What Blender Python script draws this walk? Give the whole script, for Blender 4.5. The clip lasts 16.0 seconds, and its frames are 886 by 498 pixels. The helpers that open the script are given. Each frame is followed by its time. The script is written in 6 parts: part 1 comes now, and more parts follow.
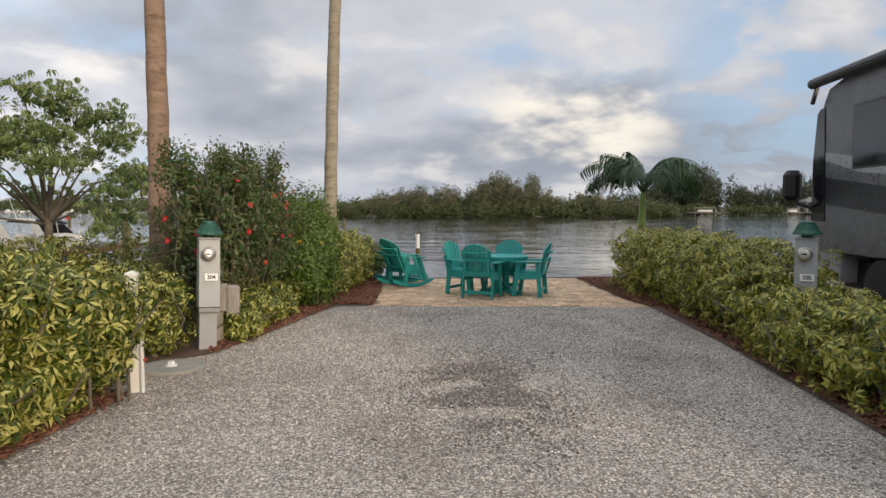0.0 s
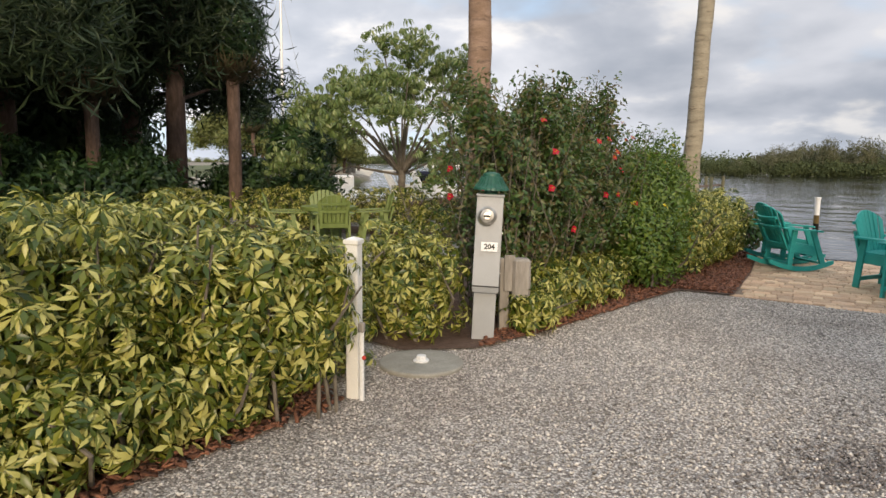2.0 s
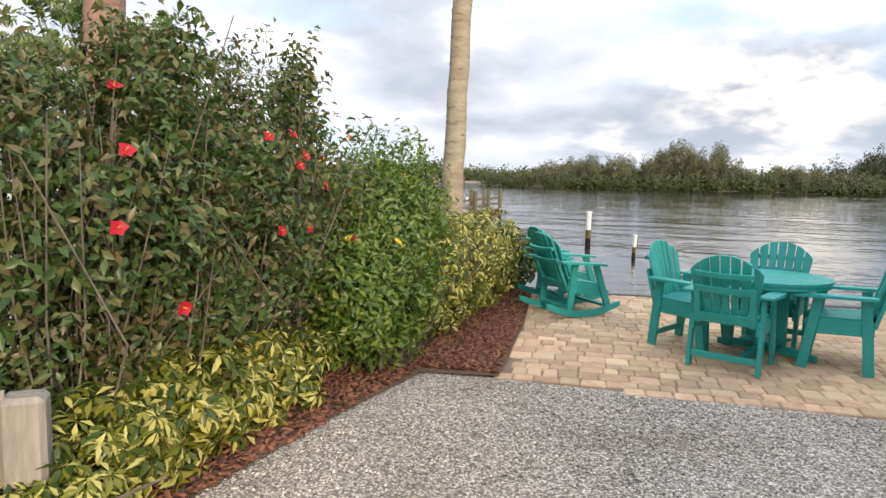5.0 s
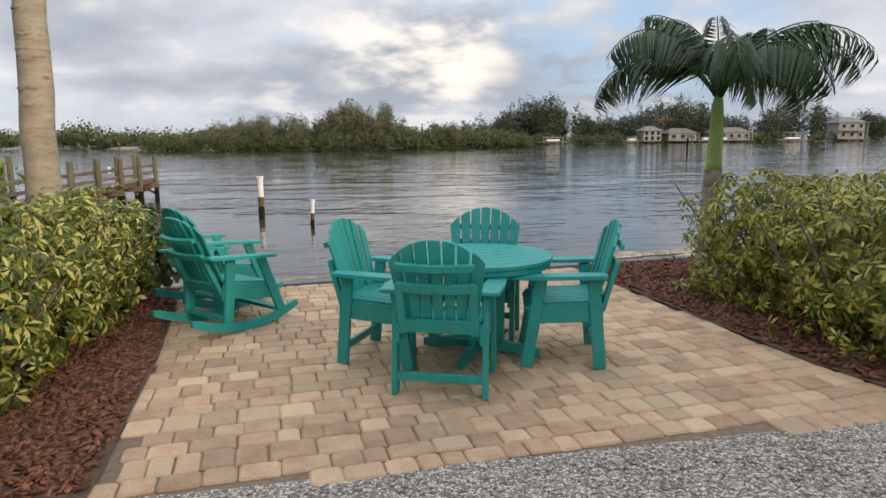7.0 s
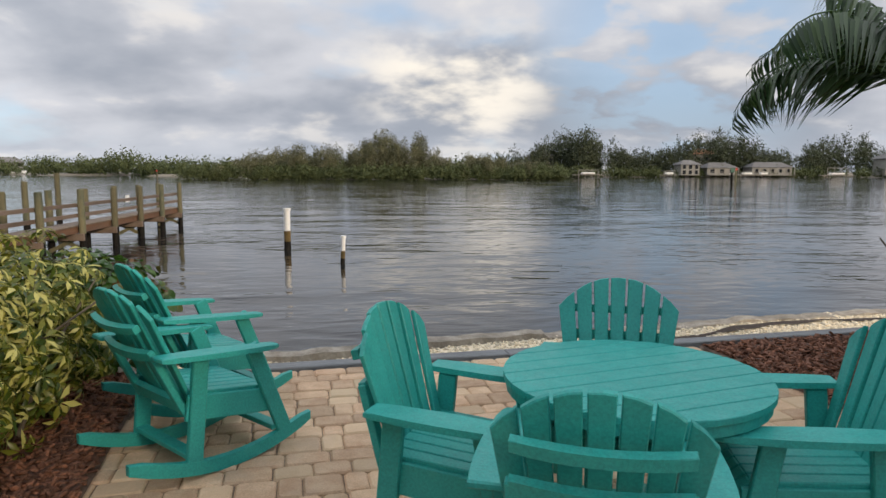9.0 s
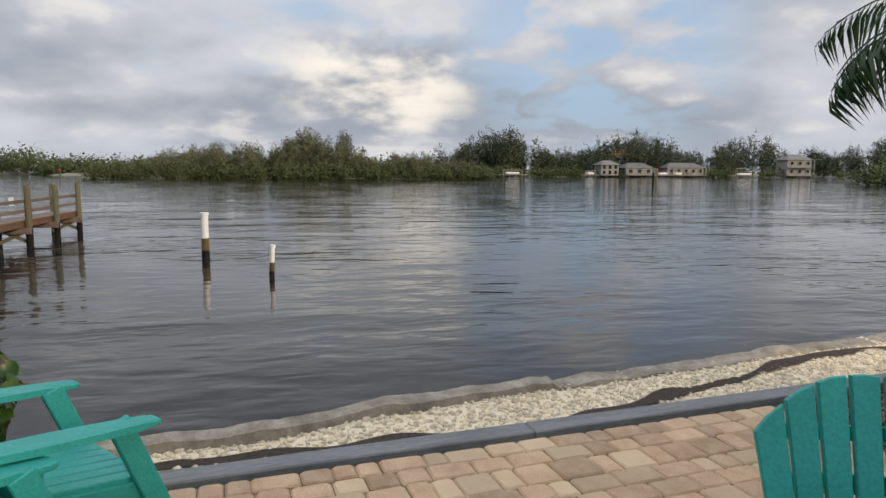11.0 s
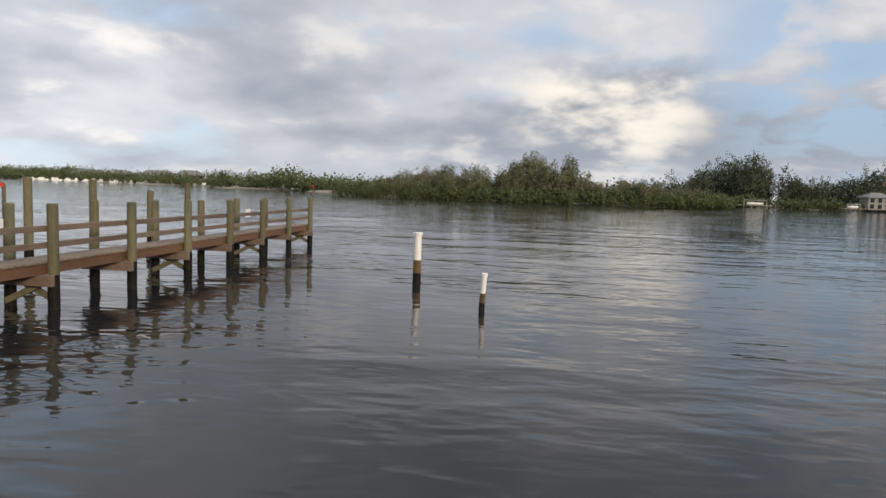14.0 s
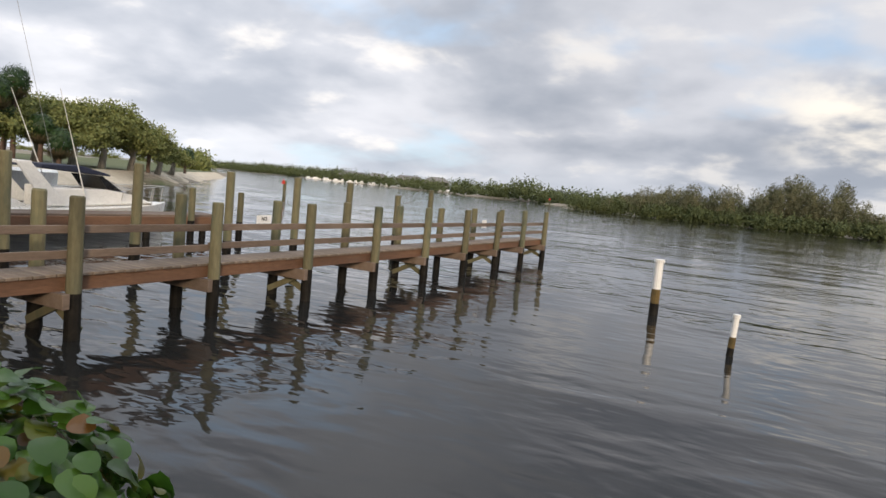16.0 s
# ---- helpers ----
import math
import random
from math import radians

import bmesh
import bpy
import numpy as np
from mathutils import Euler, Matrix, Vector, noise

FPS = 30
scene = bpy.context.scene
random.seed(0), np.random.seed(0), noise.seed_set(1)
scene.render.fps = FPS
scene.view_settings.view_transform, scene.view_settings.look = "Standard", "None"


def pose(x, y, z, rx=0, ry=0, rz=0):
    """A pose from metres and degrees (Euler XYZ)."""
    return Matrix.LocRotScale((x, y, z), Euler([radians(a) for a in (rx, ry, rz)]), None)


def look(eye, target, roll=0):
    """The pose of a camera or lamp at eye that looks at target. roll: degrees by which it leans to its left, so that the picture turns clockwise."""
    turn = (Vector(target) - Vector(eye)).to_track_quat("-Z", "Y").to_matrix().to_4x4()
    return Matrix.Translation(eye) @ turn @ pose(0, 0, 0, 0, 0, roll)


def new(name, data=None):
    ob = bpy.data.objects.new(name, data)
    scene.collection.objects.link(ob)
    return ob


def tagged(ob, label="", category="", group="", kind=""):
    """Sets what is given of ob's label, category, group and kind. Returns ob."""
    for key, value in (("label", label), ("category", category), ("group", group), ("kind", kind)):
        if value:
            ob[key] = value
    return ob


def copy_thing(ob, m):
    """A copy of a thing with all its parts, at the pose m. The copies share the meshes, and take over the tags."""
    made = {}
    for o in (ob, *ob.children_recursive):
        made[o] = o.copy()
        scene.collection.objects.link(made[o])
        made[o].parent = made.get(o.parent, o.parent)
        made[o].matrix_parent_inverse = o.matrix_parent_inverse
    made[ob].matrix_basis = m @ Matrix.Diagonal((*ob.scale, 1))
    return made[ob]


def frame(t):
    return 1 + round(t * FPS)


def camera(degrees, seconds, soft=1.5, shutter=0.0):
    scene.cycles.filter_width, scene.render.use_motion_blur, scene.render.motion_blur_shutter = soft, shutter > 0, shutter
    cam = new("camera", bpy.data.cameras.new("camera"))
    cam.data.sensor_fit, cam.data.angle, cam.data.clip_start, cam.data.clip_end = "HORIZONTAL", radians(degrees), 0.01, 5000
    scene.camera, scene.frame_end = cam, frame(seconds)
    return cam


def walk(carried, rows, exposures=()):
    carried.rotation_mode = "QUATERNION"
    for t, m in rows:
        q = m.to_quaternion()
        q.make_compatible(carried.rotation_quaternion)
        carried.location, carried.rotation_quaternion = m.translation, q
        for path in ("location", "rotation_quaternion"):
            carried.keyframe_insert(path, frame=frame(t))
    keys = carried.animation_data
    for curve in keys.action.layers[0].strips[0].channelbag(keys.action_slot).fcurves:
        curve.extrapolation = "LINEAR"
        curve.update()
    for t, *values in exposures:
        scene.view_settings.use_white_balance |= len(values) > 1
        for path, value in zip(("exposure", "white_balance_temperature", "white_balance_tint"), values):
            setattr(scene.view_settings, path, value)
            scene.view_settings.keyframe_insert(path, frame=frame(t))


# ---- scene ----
cam = camera(67.9, 16.0)
PATH = [
    (0, (0.732, -1.612, 1.653), (0.574, 0.378, 1.531), -0.0),
    (0.5, (0.774, -0.995, 1.628), (0.441, 0.974, 1.506), -1.3),
    (1, (0.771, -0.363, 1.634), (0.055, 1.499, 1.489), -0.9),
    (1.5, (0.653, 0.264, 1.604), (-0.223, 2.05, 1.392), 0.0),
    (2, (0.532, 0.908, 1.586), (-0.649, 2.501, 1.327), 0.6),
    (2.5, (0.33, 1.505, 1.57), (-0.983, 2.983, 1.264), 0.9),
    (3, (0.166, 2.072, 1.561), (-1.2, 3.495, 1.233), 0.9),
    (3.5, (0.032, 2.671, 1.576), (-1.423, 3.997, 1.221), 0.1),
    (4, (-0.064, 3.26, 1.613), (-1.286, 4.809, 1.285), 0.7),
    (4.5, (-0.08, 3.859, 1.629), (-1.09, 5.569, 1.399), 1.4),
    (4.7, (-0.043, 4.095, 1.609), (-0.949, 5.864, 1.388), 1.3),
    (5, (-0.094, 4.36, 1.617), (-0.738, 6.241, 1.398), 1.2),
    (5.2, (-0.078, 4.593, 1.599), (-0.556, 6.516, 1.33), 0.6),
    (7.5, (-0.151, 7.029, 1.591), (0.169, 8.976, 1.262), -0.5),
    (8, (-0.153, 7.599, 1.61), (0.146, 9.565, 1.392), -0.9),
    (8.2, (-0.099, 7.799, 1.603), (0.09, 9.776, 1.368), 0.3),
    (10.5, (-0.448, 10.185, 1.533), (-0.155, 12.15, 1.298), -0.2),
    (11, (-0.43, 10.501, 1.557), (-0.007, 12.442, 1.321), 0.3),
    (11.5, (-0.428, 10.913, 1.548), (0.224, 12.79, 1.328), 1.0),
    (12, (-0.321, 11.376, 1.541), (0.276, 13.278, 1.376), 1.1),
    (12.5, (-0.222, 11.765, 1.505), (0.467, 13.637, 1.354), 1.2),
    (13, (-0.235, 12.06, 1.515), (0.124, 14.021, 1.359), 1.3),
    (13.5, (-0.285, 12.3, 1.515), (-0.312, 14.292, 1.342), 1.4),
    (14, (-0.36, 12.51, 1.49), (-0.595, 14.488, 1.314), 2.0),
    (14.5, (-0.41, 12.69, 1.495), (-1.119, 14.552, 1.324), 1.9),
    (15, (-0.495, 12.82, 1.49), (-1.459, 14.565, 1.328), 2.9),
    (15.5, (-0.579, 12.966, 1.498), (-1.534, 14.718, 1.358), 4.7),
    (16, (-0.565, 13.034, 1.555), (-1.463, 14.812, 1.373), 5.5),
]
walk(cam, [(t, look(eye, target, roll)) for t, eye, target, roll in PATH], [(0.0, 0.05), (1.5, 0.15), (2.5, 0.35), (3.5, 0.64), (4.2, 0.74), (5.0, 0.75), (6.2, 0.48), (7.5, 0.22), (11.0, 0.04), (13.0, 0.02), (14.5, 0.12), (16.0, 0.22)])

# ---- world and sun ----
SUN_AZ, SUN_EL = 140.0, 16.0


def build_world():
    w = bpy.data.worlds.new("sky")
    scene.world = w
    w.use_nodes = True
    nt = w.node_tree
    nt.nodes.clear()
    N, L = nt.nodes.new, nt.links.new

    def math_node(op, a, b=None, c=None, clamp=False):
        n = N("ShaderNodeMath")
        n.operation, n.use_clamp = op, clamp
        for i, v in enumerate((a, b, c)):
            if v is None:
                continue
            if isinstance(v, (int, float)):
                n.inputs[i].default_value = v
            else:
                L(v, n.inputs[i])
        return n.outputs[0]

    def mix(f, a, b):
        n = N("ShaderNodeMix")
        n.data_type = "RGBA"
        for s, v in ((0, f), (6, a), (7, b)):
            if isinstance(v, (tuple, float)):
                n.inputs[s].default_value = (*v, 1) if isinstance(v, tuple) else v
            else:
                L(v, n.inputs[s])
        return n.outputs[2]

    sky = N("ShaderNodeTexSky")
    sky.sky_type, sky.sun_disc = "NISHITA", False
    sky.sun_elevation, sky.sun_rotation = radians(SUN_EL), radians(SUN_AZ)
    skyc = N("ShaderNodeMix")
    skyc.data_type, skyc.blend_type = "RGBA", "MULTIPLY"
    skyc.inputs[0].default_value = 1.0
    L(sky.outputs[0], skyc.inputs[6])
    skyc.inputs[7].default_value = (0.10, 0.10, 0.10, 1)
    tc = N("ShaderNodeTexCoord")
    sep = N("ShaderNodeSeparateXYZ")
    L(tc.outputs["Generated"], sep.inputs[0])
    x, y, z = sep.outputs
    h = math_node("MAXIMUM", z, 0.0)
    den = math_node("ADD", h, 0.32)
    px, py = math_node("DIVIDE", x, den), math_node("DIVIDE", y, den)
    comb = N("ShaderNodeCombineXYZ")
    L(px, comb.inputs[0]), L(py, comb.inputs[1])

    def fbm(scale, off, detail=7.0, rough=0.55, dist=0.3):
        mp = N("ShaderNodeMapping")
        mp.inputs["Location"].default_value = off
        L(comb.outputs[0], mp.inputs[0])
        n = N("ShaderNodeTexNoise")
        n.inputs["Scale"].default_value, n.inputs["Detail"].default_value = scale, detail
        n.inputs["Roughness"].default_value, n.inputs["Distortion"].default_value = rough, dist
        L(mp.outputs[0], n.inputs["Vector"])
        return n.outputs["Fac"]

    def ramp(v, lo, hi):
        n = N("ShaderNodeMapRange")
        n.interpolation_type = "SMOOTHSTEP"
        L(v, n.inputs[0])
        n.inputs[1].default_value, n.inputs[2].default_value = lo, hi
        return n.outputs[0]

    def spot(az, el, lo, hi):
        d = Vector((math.sin(radians(az)) * math.cos(radians(el)), math.cos(radians(az)) * math.cos(radians(el)), math.sin(radians(el))))
        n = N("ShaderNodeVectorMath")
        n.operation = "DOT_PRODUCT"
        L(tc.outputs["Generated"], n.inputs[0])
        n.inputs[1].default_value = d
        return ramp(n.outputs["Value"], lo, hi)

    shade = fbm(1.15, (3.1, 7.7, 0), 4, 0.45, 0.1)
    puffs = fbm(3.2, (11.3, 2.2, 0), 5, 0.5, 0.1)
    cover = fbm(1.3, (1.3, 4.9, 0), 5, 0.5, 0.1)
    mass = math_node("ADD", math_node("MULTIPLY", shade, 0.7), math_node("MULTIPLY", puffs, 0.3))
    clouds = mix(ramp(mass, 0.38, 0.60), (0.33, 0.36, 0.42), (0.61, 0.62, 0.665))
    # sunlit tops of the cloud banks
    bright = math_node("MULTIPLY", ramp(puffs, 0.55, 0.72), 0.45)
    clouds = mix(bright, clouds, (0.95, 0.88, 0.79))
    # the cloud that the low sun strikes, over the island
    glow = math_node("MULTIPLY", math_node("MULTIPLY", spot(7.0, 8.8, 0.984, 0.9993), ramp(z, 0.235, 0.155)), ramp(puffs, 0.40, 0.60))
    clouds = mix(math_node("MULTIPLY", glow, 0.9), clouds, (1.0, 0.92, 0.80))
    # a grey-blue band low over the water, away from the sun
    low = ramp(z, 0.085, 0.0)
    clouds = mix(math_node("MULTIPLY", low, 0.4), clouds, (0.46, 0.51, 0.59))
    gap = math_node("MULTIPLY", ramp(cover, 0.55, 0.68), 0.7)
    gap2 = math_node("MULTIPLY", spot(25, 11.5, 0.970, 0.999), ramp(puffs, 0.56, 0.45))
    gap = math_node("MAXIMUM", gap, math_node("MULTIPLY", gap2, 0.75))
    blue = mix(0.6, skyc.outputs[2], (0.44, 0.64, 0.92))
    out = mix(gap, clouds, blue)
    # opposite the sun the clouds are lit from the front
    front = mix(spot(SUN_AZ + 155, 16, 0.66, 0.99), (1.02, 1.02, 1.02), (1.45, 1.43, 1.40))
    # an overcast sky grows brighter towards the zenith
    top = mix(ramp(z, 0.33, 0.80), (1.0, 1.0, 1.0), (2.05, 2.03, 2.0))
    for tone in (front, top):
        n = N("ShaderNodeMix")
        n.data_type, n.blend_type = "RGBA", "MULTIPLY"
        n.inputs[0].default_value = 1.0
        L(out, n.inputs[6]), L(tone, n.inputs[7])
        out = n.outputs[2]
    bg = N("ShaderNodeBackground")
    L(out, bg.inputs[0])
    bg.inputs[1].default_value = 1.0
    o = N("ShaderNodeOutputWorld")
    L(bg.outputs[0], o.inputs[0])


build_world()
sun = new("sun", bpy.data.lights.new("sun", "SUN"))
sun.data.energy, sun.data.angle, sun.data.color = 2.4, radians(10), (1.0, 0.80, 0.58)
_a, _e = radians(SUN_AZ), radians(SUN_EL)
sun.matrix_world = look((math.sin(_a) * math.cos(_e) * 50, math.cos(_a) * math.cos(_e) * 50, math.sin(_e) * 50), (0, 0, 0))

# ---- materials ----


def material(name, c1, c2, scale=8.0, rough=0.7, bump=0.0, bscale=60.0, metal=0.0, vary=0.0, stretch=(1, 1, 1), world=False,
             stain=None, stain_scale=1.5, stain_at=(0.55, 0.7), island=0.0, spec=0.5, tone=None):
    """A surface of two tones by noise, with fine grain, relief, and wear or stains of a third tone."""
    m = bpy.data.materials.new(name)
    m.use_nodes = True
    nt = m.node_tree
    N, L = nt.nodes.new, nt.links.new
    b = nt.nodes["Principled BSDF"]
    if world:
        src = N("ShaderNodeNewGeometry").outputs["Position"]
    else:
        src = N("ShaderNodeTexCoord").outputs["Object"]
    mp = N("ShaderNodeMapping")
    mp.inputs["Scale"].default_value = stretch
    L(src, mp.inputs[0])

    def tex(s, d=5.0, r=0.6):
        n = N("ShaderNodeTexNoise")
        n.inputs["Scale"].default_value, n.inputs["Detail"].default_value, n.inputs["Roughness"].default_value = s, d, r
        L(mp.outputs[0], n.inputs["Vector"])
        return n.outputs["Fac"]

    def mix(f, a, c, blend="MIX"):
        n = N("ShaderNodeMix")
        n.data_type, n.blend_type = "RGBA", blend
        for s, v in ((0, f), (6, a), (7, c)):
            if isinstance(v, tuple):
                n.inputs[s].default_value = (*v, 1)
            elif isinstance(v, float):
                n.inputs[s].default_value = v
            else:
                L(v, n.inputs[s])
        return n.outputs[2]

    def rng(v, a, c, lo=0.0, hi=1.0):
        n = N("ShaderNodeMapRange")
        L(v, n.inputs[0])
        for i, q in enumerate((a, c, lo, hi)):
            n.inputs[i + 1].default_value = q
        return n.outputs[0]

    col = mix(rng(tex(scale), 0.35, 0.65), c1, c2)
    fine = tex(bscale, 4.0, 0.65)
    col = mix(1.0, col, mix(rng(fine, 0.3, 0.7), (0.80, 0.80, 0.80), (1.15, 1.15, 1.15)), "MULTIPLY")
    if stain:
        col = mix(rng(tex(stain_scale, 6.0), *stain_at), col, stain)
    if tone:
        # some pieces lean to another tone
        src_r = N("ShaderNodeNewGeometry").outputs["Random Per Island"] if island else N("ShaderNodeObjectInfo").outputs["Random"]
        fr = N("ShaderNodeMath")
        fr.operation = "MULTIPLY"
        L(src_r, fr.inputs[0])
        fr.inputs[1].default_value = 37.0
        fr2 = N("ShaderNodeMath")
        fr2.operation = "FRACT"
        L(fr.outputs[0], fr2.inputs[0])
        col = mix(rng(fr2.outputs[0], 0.45, 1.0, 0.0, 0.8), col, tone)
    if vary:
        oi = N("ShaderNodeObjectInfo").outputs["Random"]
        col = mix(1.0, col, mix(oi, (1 - vary,) * 3, (1 + vary,) * 3), "MULTIPLY")
    if island:
        gi = N("ShaderNodeNewGeometry").outputs["Random Per Island"]
        col = mix(1.0, col, mix(gi, (1 - island,) * 3, (1 + island,) * 3), "MULTIPLY")
    L(col, b.inputs["Base Color"])
    L(rng(tex(scale * 3), 0.3, 0.7, max(rough - 0.1, 0.02), min(rough + 0.1, 1)), b.inputs["Roughness"])
    b.inputs["Metallic"].default_value = metal
    b.inputs["Specular IOR Level"].default_value = spec
    if bump:
        n = N("ShaderNodeBump")
        n.inputs["Strength"].default_value, n.inputs["Distance"].default_value = bump, 0.01
        L(fine, n.inputs["Height"])
        L(n.outputs[0], b.inputs["Normal"])
    return m


def gravel_material(name, lo, hi, stain, stain_scale=0.55, stain_at=(0.50, 0.72), cell=62.0):
    """Packed small stones: each cell its own tone, dark between, with worn darker ground."""
    m = bpy.data.materials.new(name)
    m.use_nodes = True
    nt = m.node_tree
    N, L = nt.nodes.new, nt.links.new
    b = nt.nodes["Principled BSDF"]
    pos = N("ShaderNodeNewGeometry").outputs["Position"]
    vor = N("ShaderNodeTexVoronoi")
    vor.inputs["Scale"].default_value = cell
    L(pos, vor.inputs["Vector"])
    sep = N("ShaderNodeSeparateColor")
    L(vor.outputs["Color"], sep.inputs[0])
    r = N("ShaderNodeValToRGB")
    r.color_ramp.elements[0].color, r.color_ramp.elements[1].color = (*lo, 1), (*hi, 1)
    e = r.color_ramp.elements.new(0.60)
    e.color = (*[0.60 * a + 0.40 * c for a, c in zip(lo, hi)], 1)
    L(sep.outputs[0], r.inputs[0])
    edge = N("ShaderNodeMapRange")
    L(vor.outputs["Distance"], edge.inputs[0])
    for i, q in enumerate((0.35, 0.75, 1.0, 0.45)):
        edge.inputs[i + 1].default_value = q
    mul = N("ShaderNodeMix")
    mul.data_type, mul.blend_type = "RGBA", "MULTIPLY"
    mul.inputs[0].default_value = 1.0
    L(r.outputs[0], mul.inputs[6]), L(edge.outputs[0], mul.inputs[7])
    n = N("ShaderNodeTexNoise")
    n.inputs["Scale"].default_value, n.inputs["Detail"].default_value = stain_scale, 7
    L(pos, n.inputs["Vector"])
    k = N("ShaderNodeMapRange")
    L(n.outputs["Fac"], k.inputs[0])
    for i, q in enumerate((*stain_at, 0.0, 0.75)):
        k.inputs[i + 1].default_value = q
    mx = N("ShaderNodeMix")
    mx.data_type = "RGBA"
    L(k.outputs[0], mx.inputs[0]), L(mul.outputs[2], mx.inputs[6])
    mul2 = N("ShaderNodeMix")
    mul2.data_type, mul2.blend_type = "RGBA", "MULTIPLY"
    mul2.inputs[0].default_value = 1.0
    L(mul.outputs[2], mul2.inputs[6])
    mul2.inputs[7].default_value = (*stain, 1)
    L(mul2.outputs[2], mx.inputs[7])
    L(mx.outputs[2], b.inputs["Base Color"])
    b.inputs["Roughness"].default_value = 0.9
    bp = N("ShaderNodeBump")
    bp.inputs["Strength"].default_value, bp.inputs["Distance"].default_value = 0.9, 0.012
    bp.invert = True
    L(vor.outputs["Distance"], bp.inputs["Height"])
    L(bp.outputs[0], b.inputs["Normal"])
    return m


def leaf_material(name, greens, tips=None, share=0.0, rough=0.42, through_light=0.3):
    """Leaves: each its own green; a share of them is marked along the middle with a second tone."""
    m = bpy.data.materials.new(name)
    m.use_nodes = True
    nt = m.node_tree
    N, L = nt.nodes.new, nt.links.new
    b = nt.nodes["Principled BSDF"]
    geo = N("ShaderNodeNewGeometry")
    rnd = geo.outputs["Random Per Island"]
    r = N("ShaderNodeValToRGB")
    r.color_ramp.elements[0].color, r.color_ramp.elements[1].color = (*greens[0], 1), (*greens[-1], 1)
    for i, g in enumerate(greens[1:-1]):
        e = r.color_ramp.elements.new((i + 1) / (len(greens) - 1))
        e.color = (*g, 1)
    L(rnd, r.inputs[0])
    col = r.outputs[0]
    if tips:
        uv = N("ShaderNodeUVMap")
        sep = N("ShaderNodeSeparateXYZ")
        L(uv.outputs[0], sep.inputs[0])

        def mth(op, a, c, clamp=False):
            n = N("ShaderNodeMath")
            n.operation, n.use_clamp = op, clamp
            for i, v in enumerate((a, c)):
                if isinstance(v, float):
                    n.inputs[i].default_value = v
                else:
                    L(v, n.inputs[i])
            return n.outputs[0]

        noise_n = N("ShaderNodeTexNoise")
        noise_n.inputs["Scale"].default_value = 40
        L(geo.outputs["Position"], noise_n.inputs["Vector"])
        off = mth("ABSOLUTE", mth("SUBTRACT", sep.outputs[1], 0.5), 0.0)
        edge = mth("ADD", mth("MULTIPLY", off, 1.6), mth("MULTIPLY", mth("SUBTRACT", noise_n.outputs["Fac"], 0.5), 1.3))
        hash_n = mth("FRACT", mth("MULTIPLY", rnd, 97.0), 0.0)
        lim = mth("MULTIPLY", mth("SUBTRACT", hash_n, 1.0 - share), 1.6 / max(share, 0.01))
        mask = mth("MULTIPLY", mth("SUBTRACT", lim, edge), 5.0, True)
        mx = N("ShaderNodeMix")
        mx.data_type = "RGBA"
        L(mask, mx.inputs[0]), L(col, mx.inputs[6])
        mx.inputs[7].default_value = (*tips, 1)
        col = mx.outputs[2]
    L(col, b.inputs["Base Color"])
    b.inputs["Roughness"].default_value = rough
    tr = N("ShaderNodeBsdfTranslucent")
    L(col, tr.inputs[0])
    ms = N("ShaderNodeMixShader")
    ms.inputs[0].default_value = through_light
    out = nt.nodes["Material Output"]
    L(b.outputs[0], ms.inputs[1]), L(tr.outputs[0], ms.inputs[2]), L(ms.outputs[0], out.inputs[0])
    return m


